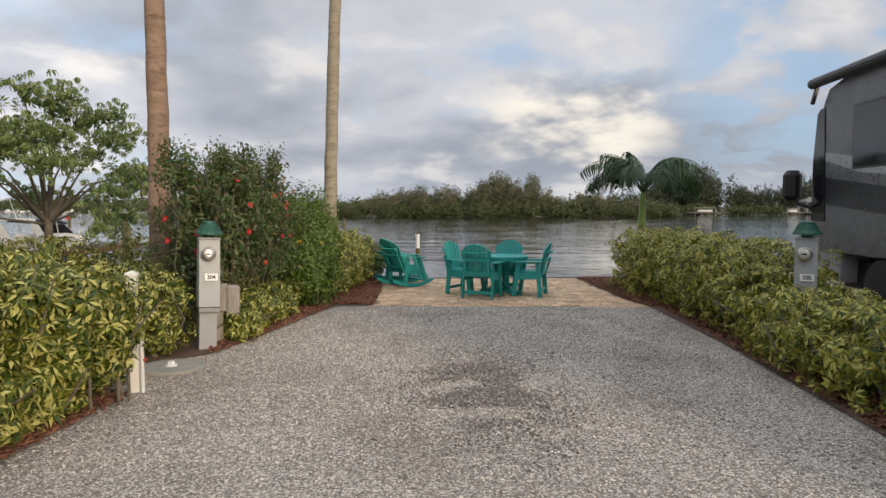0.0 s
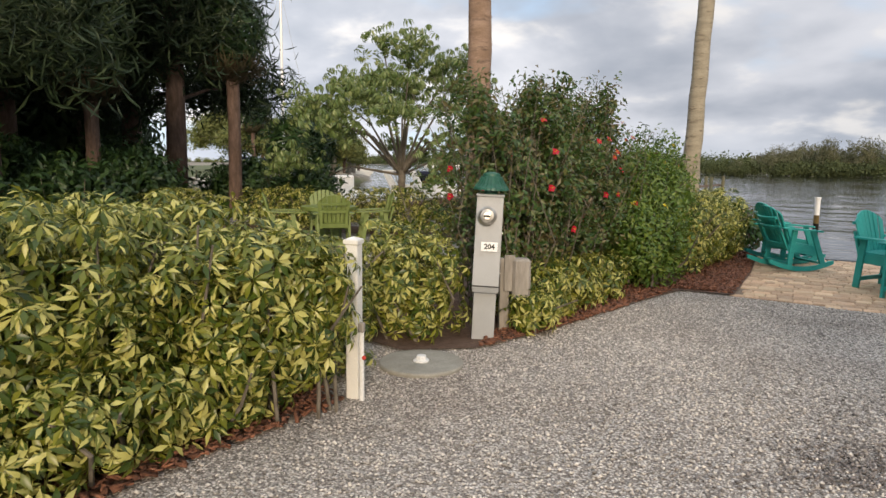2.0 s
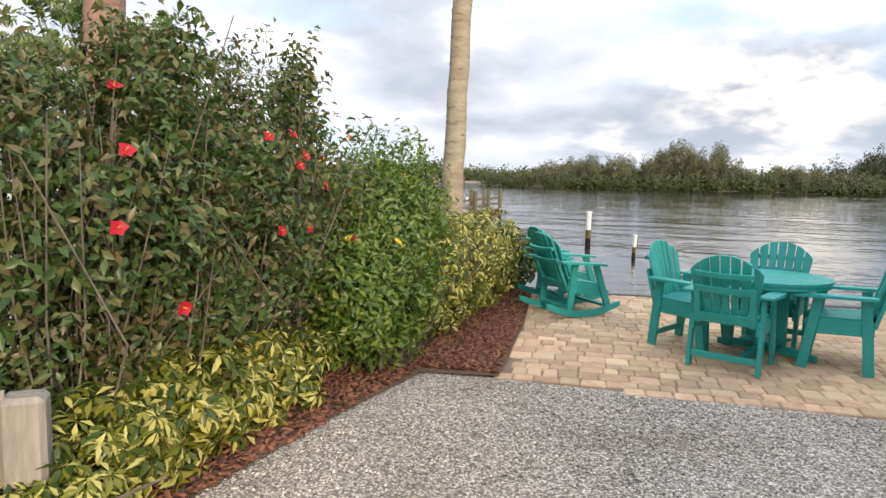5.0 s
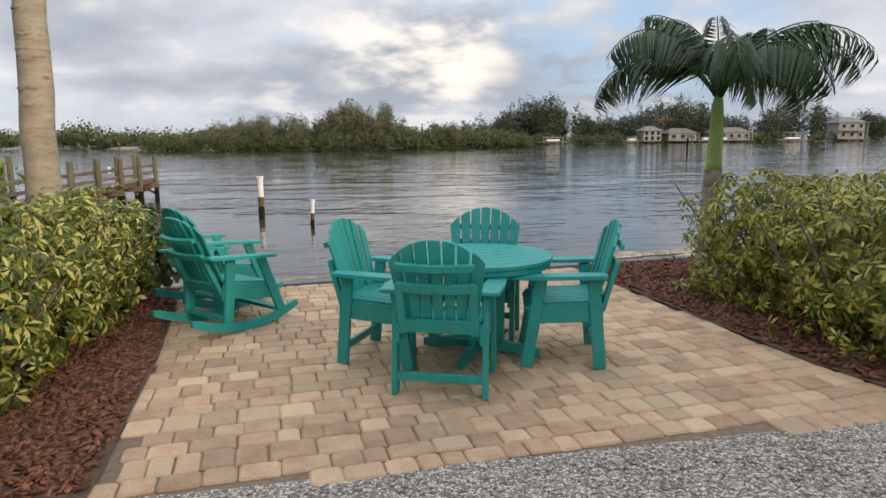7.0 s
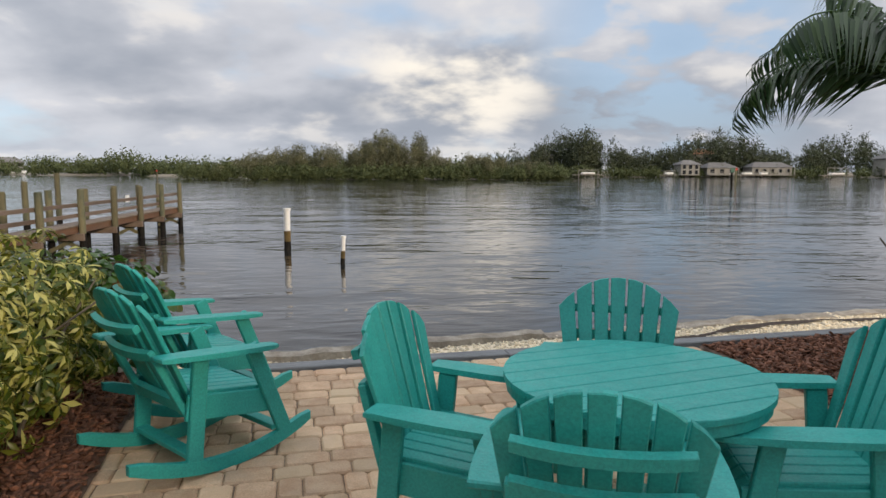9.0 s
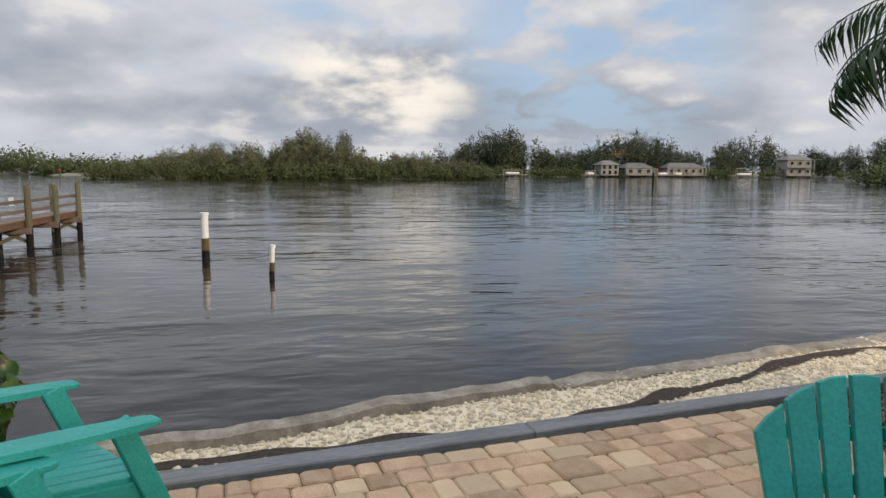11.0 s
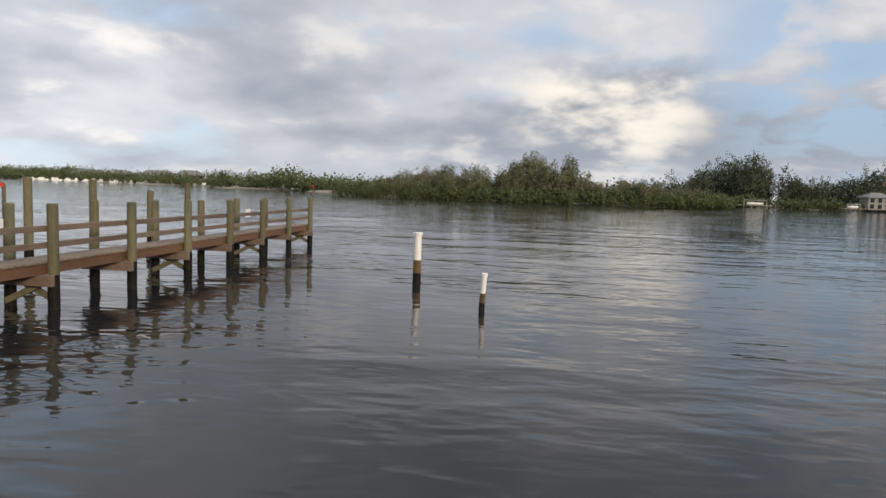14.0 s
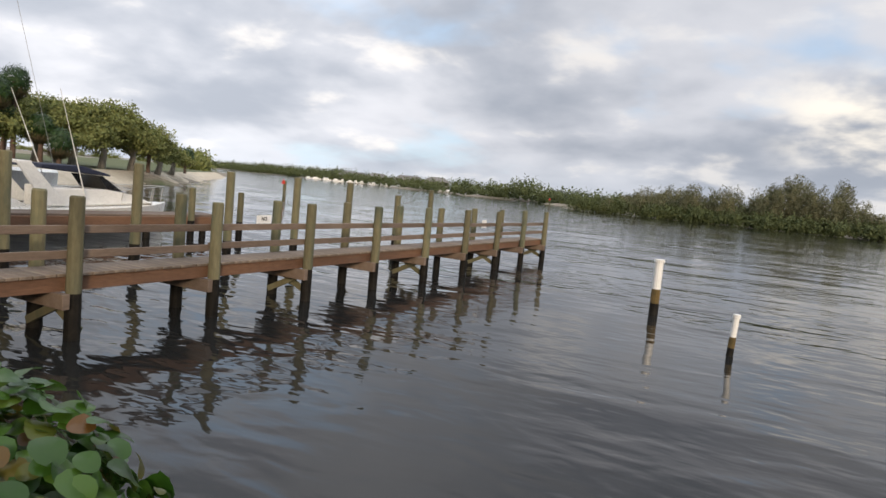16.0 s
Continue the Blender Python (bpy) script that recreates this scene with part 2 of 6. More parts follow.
def water_material():
    m = bpy.data.materials.new("river_water")
    m.use_nodes = True
    nt = m.node_tree
    N, L = nt.nodes.new, nt.links.new
    b = nt.nodes["Principled BSDF"]
    pos = N("ShaderNodeNewGeometry").outputs["Position"]
    heights = []
    for sc, stretch, rot, amp, det in ((0.30, (0.7, 1.5, 1), 14, 0.85, 1.0), (1.5, (0.75, 1.5, 1), -14, 0.27, 1.5), (4.6, (0.7, 1.5, 1), 9, 0.045, 1.5)):
        mp = N("ShaderNodeMapping")
        mp.inputs["Scale"].default_value, mp.inputs["Rotation"].default_value = stretch, (0, 0, radians(rot))
        L(pos, mp.inputs[0])
        n = N("ShaderNodeTexNoise")
        n.inputs["Scale"].default_value, n.inputs["Detail"].default_value = sc, det
        n.inputs["Distortion"].default_value = 0.4
        L(mp.outputs[0], n.inputs["Vector"])
        k = N("ShaderNodeMath")
        k.operation = "MULTIPLY"
        L(n.outputs["Fac"], k.inputs[0])
        k.inputs[1].default_value = amp
        heights.append(k.outputs[0])
    tot = heights[0]
    for q in heights[1:]:
        a = N("ShaderNodeMath")
        L(tot, a.inputs[0]), L(q, a.inputs[1])
        tot = a.outputs[0]
    # calm slicks and rippled patches
    slick = N("ShaderNodeTexNoise")
    slick.inputs["Scale"].default_value, slick.inputs["Detail"].default_value = 0.13, 3
    L(pos, slick.inputs["Vector"])
    calm = N("ShaderNodeMapRange")
    L(slick.outputs["Fac"], calm.inputs[0])
    for i, q in enumerate((0.38, 0.62, 0.30, 1.05)):
        calm.inputs[i + 1].default_value = q
    bp = N("ShaderNodeBump")
    bp.inputs["Distance"].default_value = 0.15
    L(calm.outputs[0], bp.inputs["Strength"])
    L(tot, bp.inputs["Height"])
    L(bp.outputs[0], b.inputs["Normal"])
    n = N("ShaderNodeTexNoise")
    n.inputs["Scale"].default_value, n.inputs["Detail"].default_value = 0.25, 4
    L(pos, n.inputs["Vector"])
    mx = N("ShaderNodeMix")
    mx.data_type = "RGBA"
    L(n.outputs["Fac"], mx.inputs[0])
    mx.inputs[6].default_value, mx.inputs[7].default_value = (0.011, 0.0135, 0.0155, 1), (0.026, 0.024, 0.020, 1)
    L(mx.outputs[2], b.inputs["Base Color"])
    b.inputs["Roughness"].default_value, b.inputs["IOR"].default_value = 0.05, 1.333
    return m


TEAL = material("teal_plastic_lumber", (0.020, 0.315, 0.28), (0.028, 0.36, 0.32), 5, 0.5, 0.12, 90, stretch=(1, 1, 1), vary=0.06,
                stain=(0.05, 0.38, 0.33), stain_scale=9, stain_at=(0.6, 0.85))
LIME = material("lime_plastic_lumber", (0.14, 0.19, 0.045), (0.175, 0.225, 0.06), 5, 0.5, 0.12, 90, vary=0.06)
GRAVEL = gravel_material("crushed_shell_gravel", (0.205, 0.173, 0.142), (0.92, 0.855, 0.765), (0.62, 0.56, 0.50), cell=76.0)
STONE_G = material("gravel_stones", (0.46, 0.42, 0.37), (0.58, 0.54, 0.485), 20, 0.85, 0.4, 150, world=True, island=0.62,
                   stain=(0.26, 0.23, 0.205), stain_scale=0.55, stain_at=(0.5, 0.75))
STONE_W = material("white_pebbles", (0.70, 0.59, 0.41), (0.80, 0.72, 0.56), 20, 0.8, 0.3, 120, world=True, island=0.28)
OIL = material("oil_darkened_gravel", (0.17, 0.15, 0.14), (0.28, 0.255, 0.235), 40, 0.85, 1.0, 95, world=True, island=0.6)
MULCH = material("mulch_soil", (0.085, 0.05, 0.033), (0.16, 0.10, 0.07), 25, 0.95, 1.0, 60, world=True)
CHIPS = material("bark_chips", (0.115, 0.048, 0.027), (0.25, 0.11, 0.062), 30, 0.9, 0.5, 120, world=True, island=0.5)
SOIL_D = material("dark_washed_soil", (0.034, 0.024, 0.017), (0.075, 0.052, 0.036), 30, 0.95, 1.0, 90, world=True)
SOIL = material("sandy_soil", (0.20, 0.17, 0.13), (0.30, 0.26, 0.20), 3, 0.95, 0.8, 40, world=True, stain=(0.10, 0.13, 0.05), stain_scale=0.2)
PAVER = material("tumbled_paver", (0.50, 0.325, 0.20), (0.63, 0.45, 0.295), 7, 0.85, 0.7, 120, vary=0.22, tone=(0.66, 0.51, 0.33), world=True,
                 stain=(0.43, 0.32, 0.235), stain_scale=2.2, stain_at=(0.55, 0.8))
PAVER_J = material("tumbled_paver_rest", (0.50, 0.325, 0.20), (0.63, 0.45, 0.295), 7, 0.85, 0.7, 120, island=0.22, tone=(0.66, 0.51, 0.33), world=True,
                   stain=(0.43, 0.32, 0.235), stain_scale=2.2, stain_at=(0.55, 0.8))
JOINT = material("joint_sand", (0.20, 0.15, 0.105), (0.29, 0.22, 0.16), 20, 0.95, 0.8, 100, world=True)
PLANK_G = material("grey_edging_timber", (0.17, 0.18, 0.185), (0.25, 0.26, 0.265), 6, 0.8, 0.5, 60, stretch=(0.2, 1, 1),
                   stain=(0.10, 0.10, 0.10), stain_scale=5)
CONCRETE = material("rough_seawall_concrete", (0.25, 0.215, 0.165), (0.43, 0.385, 0.315), 6, 0.9, 1.0, 30, world=True,
                    stain=(0.16, 0.14, 0.11), stain_scale=2.5, stain_at=(0.5, 0.7))
CONC_G = material("grey_cover_concrete", (0.27, 0.255, 0.21), (0.34, 0.325, 0.275), 6, 0.85, 0.4, 90, stain=(0.20, 0.19, 0.155), stain_scale=3)
WHITE_V = material("white_vinyl", (0.76, 0.74, 0.68), (0.80, 0.79, 0.74), 4, 0.45, 0.04, 420, stain=(0.42, 0.40, 0.34), stain_scale=4, stain_at=(0.62, 0.8))
WHITE_P = material("white_plastic", (0.74, 0.74, 0.72), (0.80, 0.80, 0.78), 6, 0.4, 0.05, 60)
GREY_P = material("grey_pedestal_paint", (0.34, 0.352, 0.355), (0.39, 0.40, 0.40), 3, 0.5, 0.04, 420, stain=(0.30, 0.29, 0.265), stain_scale=6, stain_at=(0.58, 0.8))
GREEN_C = material("dark_green_enamel", (0.014, 0.085, 0.055), (0.02, 0.11, 0.07), 8, 0.45, 0.1, 60)
METAL = material("dull_steel", (0.42, 0.40, 0.36), (0.55, 0.53, 0.48), 12, 0.35, 0.1, 60, metal=0.85)
BLACK = material("black_print", (0.012, 0.012, 0.012), (0.02, 0.02, 0.02), 10, 0.6)
GREYBARK = material("weathered_wood_grey", (0.26, 0.235, 0.20), (0.36, 0.33, 0.29), 4, 0.85, 0.8, 35, stretch=(1, 1, 0.2), stain=(0.13, 0.12, 0.10), stain_scale=5)
PALM_B1 = material("palm_trunk_brown", (0.25, 0.165, 0.11), (0.36, 0.25, 0.18), 3, 0.9, 0.9, 40, stretch=(1, 1, 3.0), stain=(0.15, 0.10, 0.075), stain_scale=5)
PALM_B2 = material("palm_trunk_grey", (0.28, 0.245, 0.18), (0.40, 0.35, 0.26), 3, 0.9, 0.9, 40, stretch=(1, 1, 3.0), stain=(0.16, 0.13, 0.09), stain_scale=5)
SHAFT = material("green_crownshaft", (0.24, 0.36, 0.08), (0.36, 0.46, 0.14), 3, 0.5, 0.1, 40)
BARK_D = material("pine_bark", (0.085, 0.055, 0.04), (0.16, 0.105, 0.08), 8, 0.95, 1.0, 25, stretch=(1, 1, 0.3))
TWIG = material("grey_brown_twig", (0.105, 0.088, 0.066), (0.19, 0.165, 0.13), 10, 0.9, 0.5, 60)
DOCK_P = material("treated_pile", (0.115, 0.105, 0.06), (0.20, 0.175, 0.095), 3, 0.85, 0.7, 30, stretch=(1, 1, 0.25), stain=(0.075, 0.085, 0.055), stain_scale=3, stain_at=(0.45, 0.65), vary=0.25)
DOCK_W = material("tide_blackened_pile", (0.007, 0.0065, 0.006), (0.018, 0.016, 0.013), 6, 0.7, 0.6, 30, spec=0.15)
DOCK_R = material("weathered_rail_board", (0.125, 0.088, 0.064), (0.20, 0.15, 0.115), 3, 0.85, 0.6, 40, stretch=(1, 0.2, 1), vary=0.1)
DOCK_F = material("red_brown_fascia", (0.12, 0.062, 0.035), (0.20, 0.105, 0.058), 2, 0.8, 0.6, 40, stretch=(1, 0.2, 1), stain=(0.14, 0.09, 0.06), stain_scale=1.5)
DECK = material("deck_plank", (0.15, 0.112, 0.083), (0.235, 0.185, 0.14), 5, 0.85, 0.6, 40, stretch=(0.2, 1, 1), vary=0.18)
RUST = material("algae_rust", (0.075, 0.055, 0.018), (0.16, 0.105, 0.035), 6, 0.85, 0.6, 50)
RV_P = material("rv_grey_paint", (0.115, 0.115, 0.12), (0.13, 0.13, 0.135), 2, 0.3, 0.0, 40)
RV_L = material("rv_silver_paint", (0.34, 0.34, 0.35), (0.38, 0.38, 0.39), 2, 0.3, 0.0, 40)
RV_B = material("rv_black_trim", (0.012, 0.012, 0.014), (0.02, 0.02, 0.022), 4, 0.35, 0.0, 40)
GLASS_D = material("tinted_glass", (0.012, 0.013, 0.015), (0.016, 0.017, 0.02), 3, 0.06, 0.0, 40)
TYRE = material("tyre_rubber", (0.02, 0.02, 0.02), (0.03, 0.03, 0.03), 8, 0.8, 0.2, 60)
BOAT_W = material("boat_gelcoat", (0.78, 0.77, 0.73), (0.84, 0.83, 0.79), 3, 0.3, 0.0, 40)
NAVY = material("navy_canvas", (0.014, 0.018, 0.04), (0.02, 0.026, 0.055), 6, 0.8, 0.2, 90)
SAND = material("pale_sand_bank", (0.50, 0.43, 0.32), (0.62, 0.55, 0.43), 0.6, 0.95, 0.4, 8, world=True)
GRASS_F = material("shore_grass", (0.06, 0.085, 0.025), (0.12, 0.13, 0.045), 0.5, 0.95, 0.6, 6, world=True)
# pale paint toned down: tree and cloud shade on the far shore is in the colour
HOUSE_W = material("shaded_pale_wall", (0.25, 0.24, 0.215), (0.33, 0.32, 0.29), 1, 0.8, 0.1, 8, vary=0.12)
ROOF_G = material("grey_roof", (0.13, 0.125, 0.12), (0.19, 0.185, 0.18), 1, 0.85, 0.3, 8, vary=0.2)
ROOF_T = material("clay_roof", (0.42, 0.18, 0.10), (0.50, 0.24, 0.14), 1, 0.85, 0.3, 8)
RED = material("signal_red", (0.55, 0.035, 0.02), (0.62, 0.05, 0.03), 5, 0.5)
WATER = water_material()

L_VARI = leaf_material("variegated_leaf", [(0.040, 0.075, 0.011), (0.075, 0.112, 0.013), (0.145, 0.17, 0.018), (0.25, 0.25, 0.03)], (0.56, 0.53, 0.16), 0.45, 0.36)
L_VARI_R = leaf_material("hedge_leaf_green", [(0.042, 0.078, 0.010), (0.10, 0.135, 0.012), (0.20, 0.215, 0.017), (0.31, 0.30, 0.03)], (0.52, 0.48, 0.11), 0.5, 0.36)
L_HIB = leaf_material("hibiscus_leaf", [(0.030, 0.068, 0.016), (0.055, 0.11, 0.024), (0.095, 0.155, 0.034), (0.15, 0.15, 0.05), (0.15, 0.11, 0.05)], None, 0, 0.4)
L_ALL = leaf_material("allamanda_leaf", [(0.06, 0.125, 0.02), (0.115, 0.19, 0.03), (0.20, 0.26, 0.04)], None, 0, 0.4)
L_TREE = leaf_material("umbrella_tree_leaf", [(0.10, 0.16, 0.045), (0.17, 0.235, 0.07), (0.30, 0.34, 0.13)], None, 0, 0.4)
L_GRAPE = leaf_material("sea_grape_leaf", [(0.022, 0.065, 0.008), (0.036, 0.095, 0.012), (0.055, 0.125, 0.016), (0.07, 0.14, 0.02), (0.13, 0.06, 0.018)], None, 0, 0.33, 0.3)
L_PALM = leaf_material("palm_leaflet", [(0.014, 0.042, 0.012), (0.028, 0.068, 0.018), (0.05, 0.095, 0.025)], None, 0, 0.4, 0.2)
L_PINE = leaf_material("pine_needles", [(0.018, 0.036, 0.016), (0.03, 0.055, 0.02), (0.055, 0.08, 0.03)], None, 0, 0.6, 0.2)
L_DARK = leaf_material("dark_shrub_leaf", [(0.016, 0.042, 0.012), (0.03, 0.068, 0.018), (0.055, 0.10, 0.025)], None, 0, 0.5, 0.2)
L_DEAD = leaf_material("hanging_dead_frond", [(0.10, 0.075, 0.04), (0.17, 0.13, 0.075), (0.07, 0.08, 0.035)], None, 0, 0.8, 0.2)
L_ISLE = leaf_material("island_foliage", [(0.11, 0.12, 0.062), (0.15, 0.152, 0.078), (0.20, 0.19, 0.11)], None, 0, 0.8, 0.15)
L_MANG = leaf_material("mangrove_foliage", [(0.060, 0.082, 0.030), (0.085, 0.108, 0.038), (0.115, 0.135, 0.048)], None, 0, 0.8, 0.15)
# brighter and yellower than L_MANG: the low sun's warm glow is in the tones
L_BANK_LIT = leaf_material("sunlit_bank_leaf", [(0.11, 0.135, 0.04), (0.16, 0.185, 0.055), (0.23, 0.24, 0.08)], None, 0, 0.8, 0.15)
L_OAK = leaf_material("shore_tree_leaf", [(0.040, 0.052, 0.028), (0.058, 0.072, 0.036), (0.085, 0.10, 0.048)], None, 0, 0.8, 0.15)
L_RED = leaf_material("red_petal", [(0.42, 0.008, 0.02), (0.60, 0.018, 0.045)], None, 0, 0.5, 0.3)
L_YEL = leaf_material("yellow_petal", [(0.75, 0.55, 0.02), (0.85, 0.66, 0.04)], None, 0, 0.5, 0.3)

# ---- building helpers ----
rg = np.random.default_rng(7)


def thing(name, label, category, m=None, group="", kind=""):
    ob = new(name)
    if m is not None:
        ob.matrix_world = m
    return tagged(ob, label, category, group, kind)


def part(name, bm, mat, parent=None, label="", m=None, smooth=False):
    me = bpy.data.meshes.new(name)
    bmesh.ops.recalc_face_normals(bm, faces=bm.faces)
    bm.to_mesh(me)
    bm.free()
    me.materials.append(mat)
    if smooth:
        me.polygons.foreach_set("use_smooth", [True] * len(me.polygons))
    ob = new(name, me)
    if parent is not None:
        ob.parent = parent
    if m is not None:
        ob.matrix_basis = m
    return tagged(ob, label) if label else ob


def part_np(name, v, f, mat, parent=None, label="", uv=None, smooth=False, kind=""):
    """A mesh from arrays of vertices and equal-sided faces."""
    me = bpy.data.meshes.new(name)
    k = f.shape[1]
    me.vertices.add(len(v))
    me.vertices.foreach_set("co", np.ascontiguousarray(v, dtype=np.float32).ravel())
    me.loops.add(f.size)
    me.loops.foreach_set("vertex_index", f.astype(np.int32).ravel())
    me.polygons.add(len(f))
    me.polygons.foreach_set("loop_start", np.arange(0, f.size, k, dtype=np.int32))
    me.polygons.foreach_set("loop_total", np.full(len(f), k, dtype=np.int32))
    if uv is not None:
        lay = me.uv_layers.new(name="UVMap")
        lay.data.foreach_set("uv", uv[f.ravel()].astype(np.float32).ravel())
    if smooth:
        me.polygons.foreach_set("use_smooth", np.ones(len(f), dtype=bool))
    me.update(calc_edges=True)
    me.validate()
    me.materials.append(mat)
    ob = new(name, me)
    if parent is not None:
        ob.parent = parent
    return tagged(ob, label, kind=kind)


def box(bm, sx, sy, sz, m=Matrix(), bevel=0.0):
    r = bmesh.ops.create_cube(bm, size=1.0, matrix=m @ Matrix.Diagonal((sx, sy, sz, 1)))
    if bevel:
        es = list({e for v in r["verts"] for e in v.link_edges})
        bmesh.ops.bevel(bm, geom=es, offset=bevel, segments=1, affect="EDGES")
    return bm


def box_bm(sx, sy, sz, m=Matrix(), bevel=0.0):
    return box(bmesh.new(), sx, sy, sz, m, bevel)


def prism(bm, outline, h, m=Matrix(), bevel=0.0):
    """An outline in x and y drawn out along z, from 0 to h."""
    a = [bm.verts.new(m @ Vector((x, y, 0))) for x, y in outline]
    b = [bm.verts.new(m @ Vector((x, y, h))) for x, y in outline]
    n = len(a)
    top, bot = bm.faces.new(b), bm.faces.new(a[::-1])
    for i in range(n):
        bm.faces.new((a[i], a[(i + 1) % n], b[(i + 1) % n], b[i]))
    if bevel:
        bmesh.ops.bevel(bm, geom=list(top.edges) + list(bot.edges), offset=bevel, segments=1, affect="EDGES")
    return bm


def lathe(bm, profile, seg=24, m=Matrix(), wob=0.0):
    """A profile of (radius, z) turned about z, closed at its ends."""
    rings = []
    for r, z in profile:
        rings.append([bm.verts.new(m @ Vector((r * math.cos(a) * (1 + wob * noise.noise((3 * math.cos(a), 3 * math.sin(a), z * 2))), r * math.sin(a), z)))
                      for a in (2 * math.pi * i / seg for i in range(seg))])
    for p, q in zip(rings, rings[1:]):
        for i in range(seg):
            bm.faces.new((p[i], p[(i + 1) % seg], q[(i + 1) % seg], q[i]))
    bm.faces.new(rings[0][::-1]), bm.faces.new(rings[-1])
    return bm


def tube(bm, pts, radii, seg=8):
    """A tapering limb along points."""
    rings = []
    pts = [Vector(p) for p in pts]
    for i, p in enumerate(pts):
        d = (pts[min(i + 1, len(pts) - 1)] - pts[max(i - 1, 0)]).normalized()
        q = Vector((0, 0, 1)).rotation_difference(d).to_matrix()
        rings.append([bm.verts.new(p + q @ Vector((radii[i] * math.cos(a), radii[i] * math.sin(a), 0))) for a in (2 * math.pi * k / seg for k in range(seg))])
    for p, q in zip(rings, rings[1:]):
        for i in range(seg):
            bm.faces.new((p[i], p[(i + 1) % seg], q[(i + 1) % seg], q[i]))
    bm.faces.new(rings[0][::-1]), bm.faces.new(rings[-1])
    return bm


def leaf(length, width, fold=0.12, droop=0.15, wide=0.5):
    v = np.array([(0, 0, 0), (length * wide, -width / 2, fold * width), (length * wide, 0, 0), (length * wide, width / 2, fold * width), (length, 0, -droop * length)], float)
    f = np.array([(0, 1, 2), (0, 2, 3), (1, 4, 2), (2, 4, 3)])
    uv = np.array([(0, 0.5), (wide, 0), (wide, 0.5), (wide, 1), (1, 0.5)])
    return v, f, uv


def round_leaf(r):
    """A leathery, slightly cupped round leaf with a sunken midrib."""
    n = 12
    v, uv = [], []
    for q in (0.0, 0.55, 1.0):
        for i in range(n if q else 1):
            a = 2 * math.pi * i / n + math.pi
            x, y = r * q * math.cos(a), 0.95 * r * q * math.sin(a)
            v.append((r + x, y, r * (0.16 * abs(y) / r - 0.22 * q * q * abs(math.cos(a)) + 0.05 * q * math.sin(3 * a))))
            uv.append((0.5 + x / (2 * r), 0.5 + y / (2 * r)))
    f = [(0, 1 + i, 1 + (i + 1) % n) for i in range(n)]
    for i in range(n):
        a, b = 1 + i, 1 + (i + 1) % n
        f += [(a, a + n, b + n), (a, b + n, b)]
    return np.array(v, float), np.array(f), np.array(uv)


def rotz(a):
    c, s = math.cos(a), math.sin(a)
    return np.array([(c, -s, 0), (s, c, 0), (0, 0, 1)])


def roty(a):
    c, s = math.cos(a), math.sin(a)
    return np.array([(c, 0, s), (0, 1, 0), (-s, 0, c)])


def rotx(a):
    c, s = math.cos(a), math.sin(a)
    return np.array([(1, 0, 0), (0, c, -s), (0, s, c)])


def gather(parts_):
    vs, fs, us, k = [], [], [], 0
    for v, f, u in parts_:
        vs.append(v), fs.append(f + k), us.append(u)
        k += len(v)
    return np.concatenate(vs), np.concatenate(fs), np.concatenate(us)


def whorl(n, length, width, tilt=0.35, stem=0.0, droop=0.2):
    """Leaflets that spread from one point, like the fingers of a hand."""
    out = []
    for i in range(n):
        v, f, u = leaf(length * rg.uniform(0.8, 1.1), width * rg.uniform(0.85, 1.1), 0.15, droop)
        v = v + np.array((stem, 0, 0))
        out.append((v @ roty(tilt + rg.uniform(-0.25, 0.25)).T @ rotz(2 * math.pi * i / n + rg.uniform(-0.2, 0.2)).T, f, u))
    return gather(out)


def flat_leaf(length, width):
    v = np.array([(0, 0, 0), (length * 0.5, -width / 2, 0.03 * length), (length, 0, -0.1 * length), (length * 0.5, width / 2, 0.03 * length)], float)
    return v, np.array([(0, 1, 2), (0, 2, 3)]), np.array([(0, 0.5), (0.5, 0), (1, 0.5), (0.5, 1)])


def spray(n, spread, length, width, plain=False):
    """A loose clump of leaves about a point."""
    out = []
    for _ in range(n):
        ln, wd = length * rg.uniform(0.7, 1.2), width * rg.uniform(0.8, 1.2)
        v, f, u = flat_leaf(ln, wd) if plain else leaf(ln, wd, 0.2, 0.2)
        a = rotz(rg.uniform(0, 6.28)) @ roty(rg.uniform(-1.2, 0.9))
        out.append((v @ a.T + rg.normal(0, spread, 3), f, u))
    return gather(out)


def scatter(templates, pos, axis, scale):
    """Copies of leaf clusters at points, each turned so that its z looks along axis."""
    out = []
    pick = rg.integers(0, len(templates), len(pos))
    axis = axis / np.linalg.norm(axis, axis=1, keepdims=True)
    ref = rg.normal(size=pos.shape)
    xa = np.cross(ref, axis)
    xa /= np.linalg.norm(xa, axis=1, keepdims=True) + 1e-9
    ya = np.cross(axis, xa)
    R = np.stack([xa, ya, axis], 2) * scale[:, None, None]
    k = 0
    vs, fs, us = [], [], []
    for i, (v, f, u) in enumerate(templates):
        sel = np.where(pick == i)[0]
        if not len(sel):
            continue
        w = np.einsum("nij,vj->nvi", R[sel], v) + pos[sel][:, None, :]
        vs.append(w.reshape(-1, 3))
        fs.append((f[None] + (np.arange(len(sel)) * len(v))[:, None, None] + k).reshape(-1, f.shape[1]))
        us.append(np.tile(u, (len(sel), 1)))
        k += len(sel) * len(v)
    return np.concatenate(vs), np.concatenate(fs), np.concatenate(us)


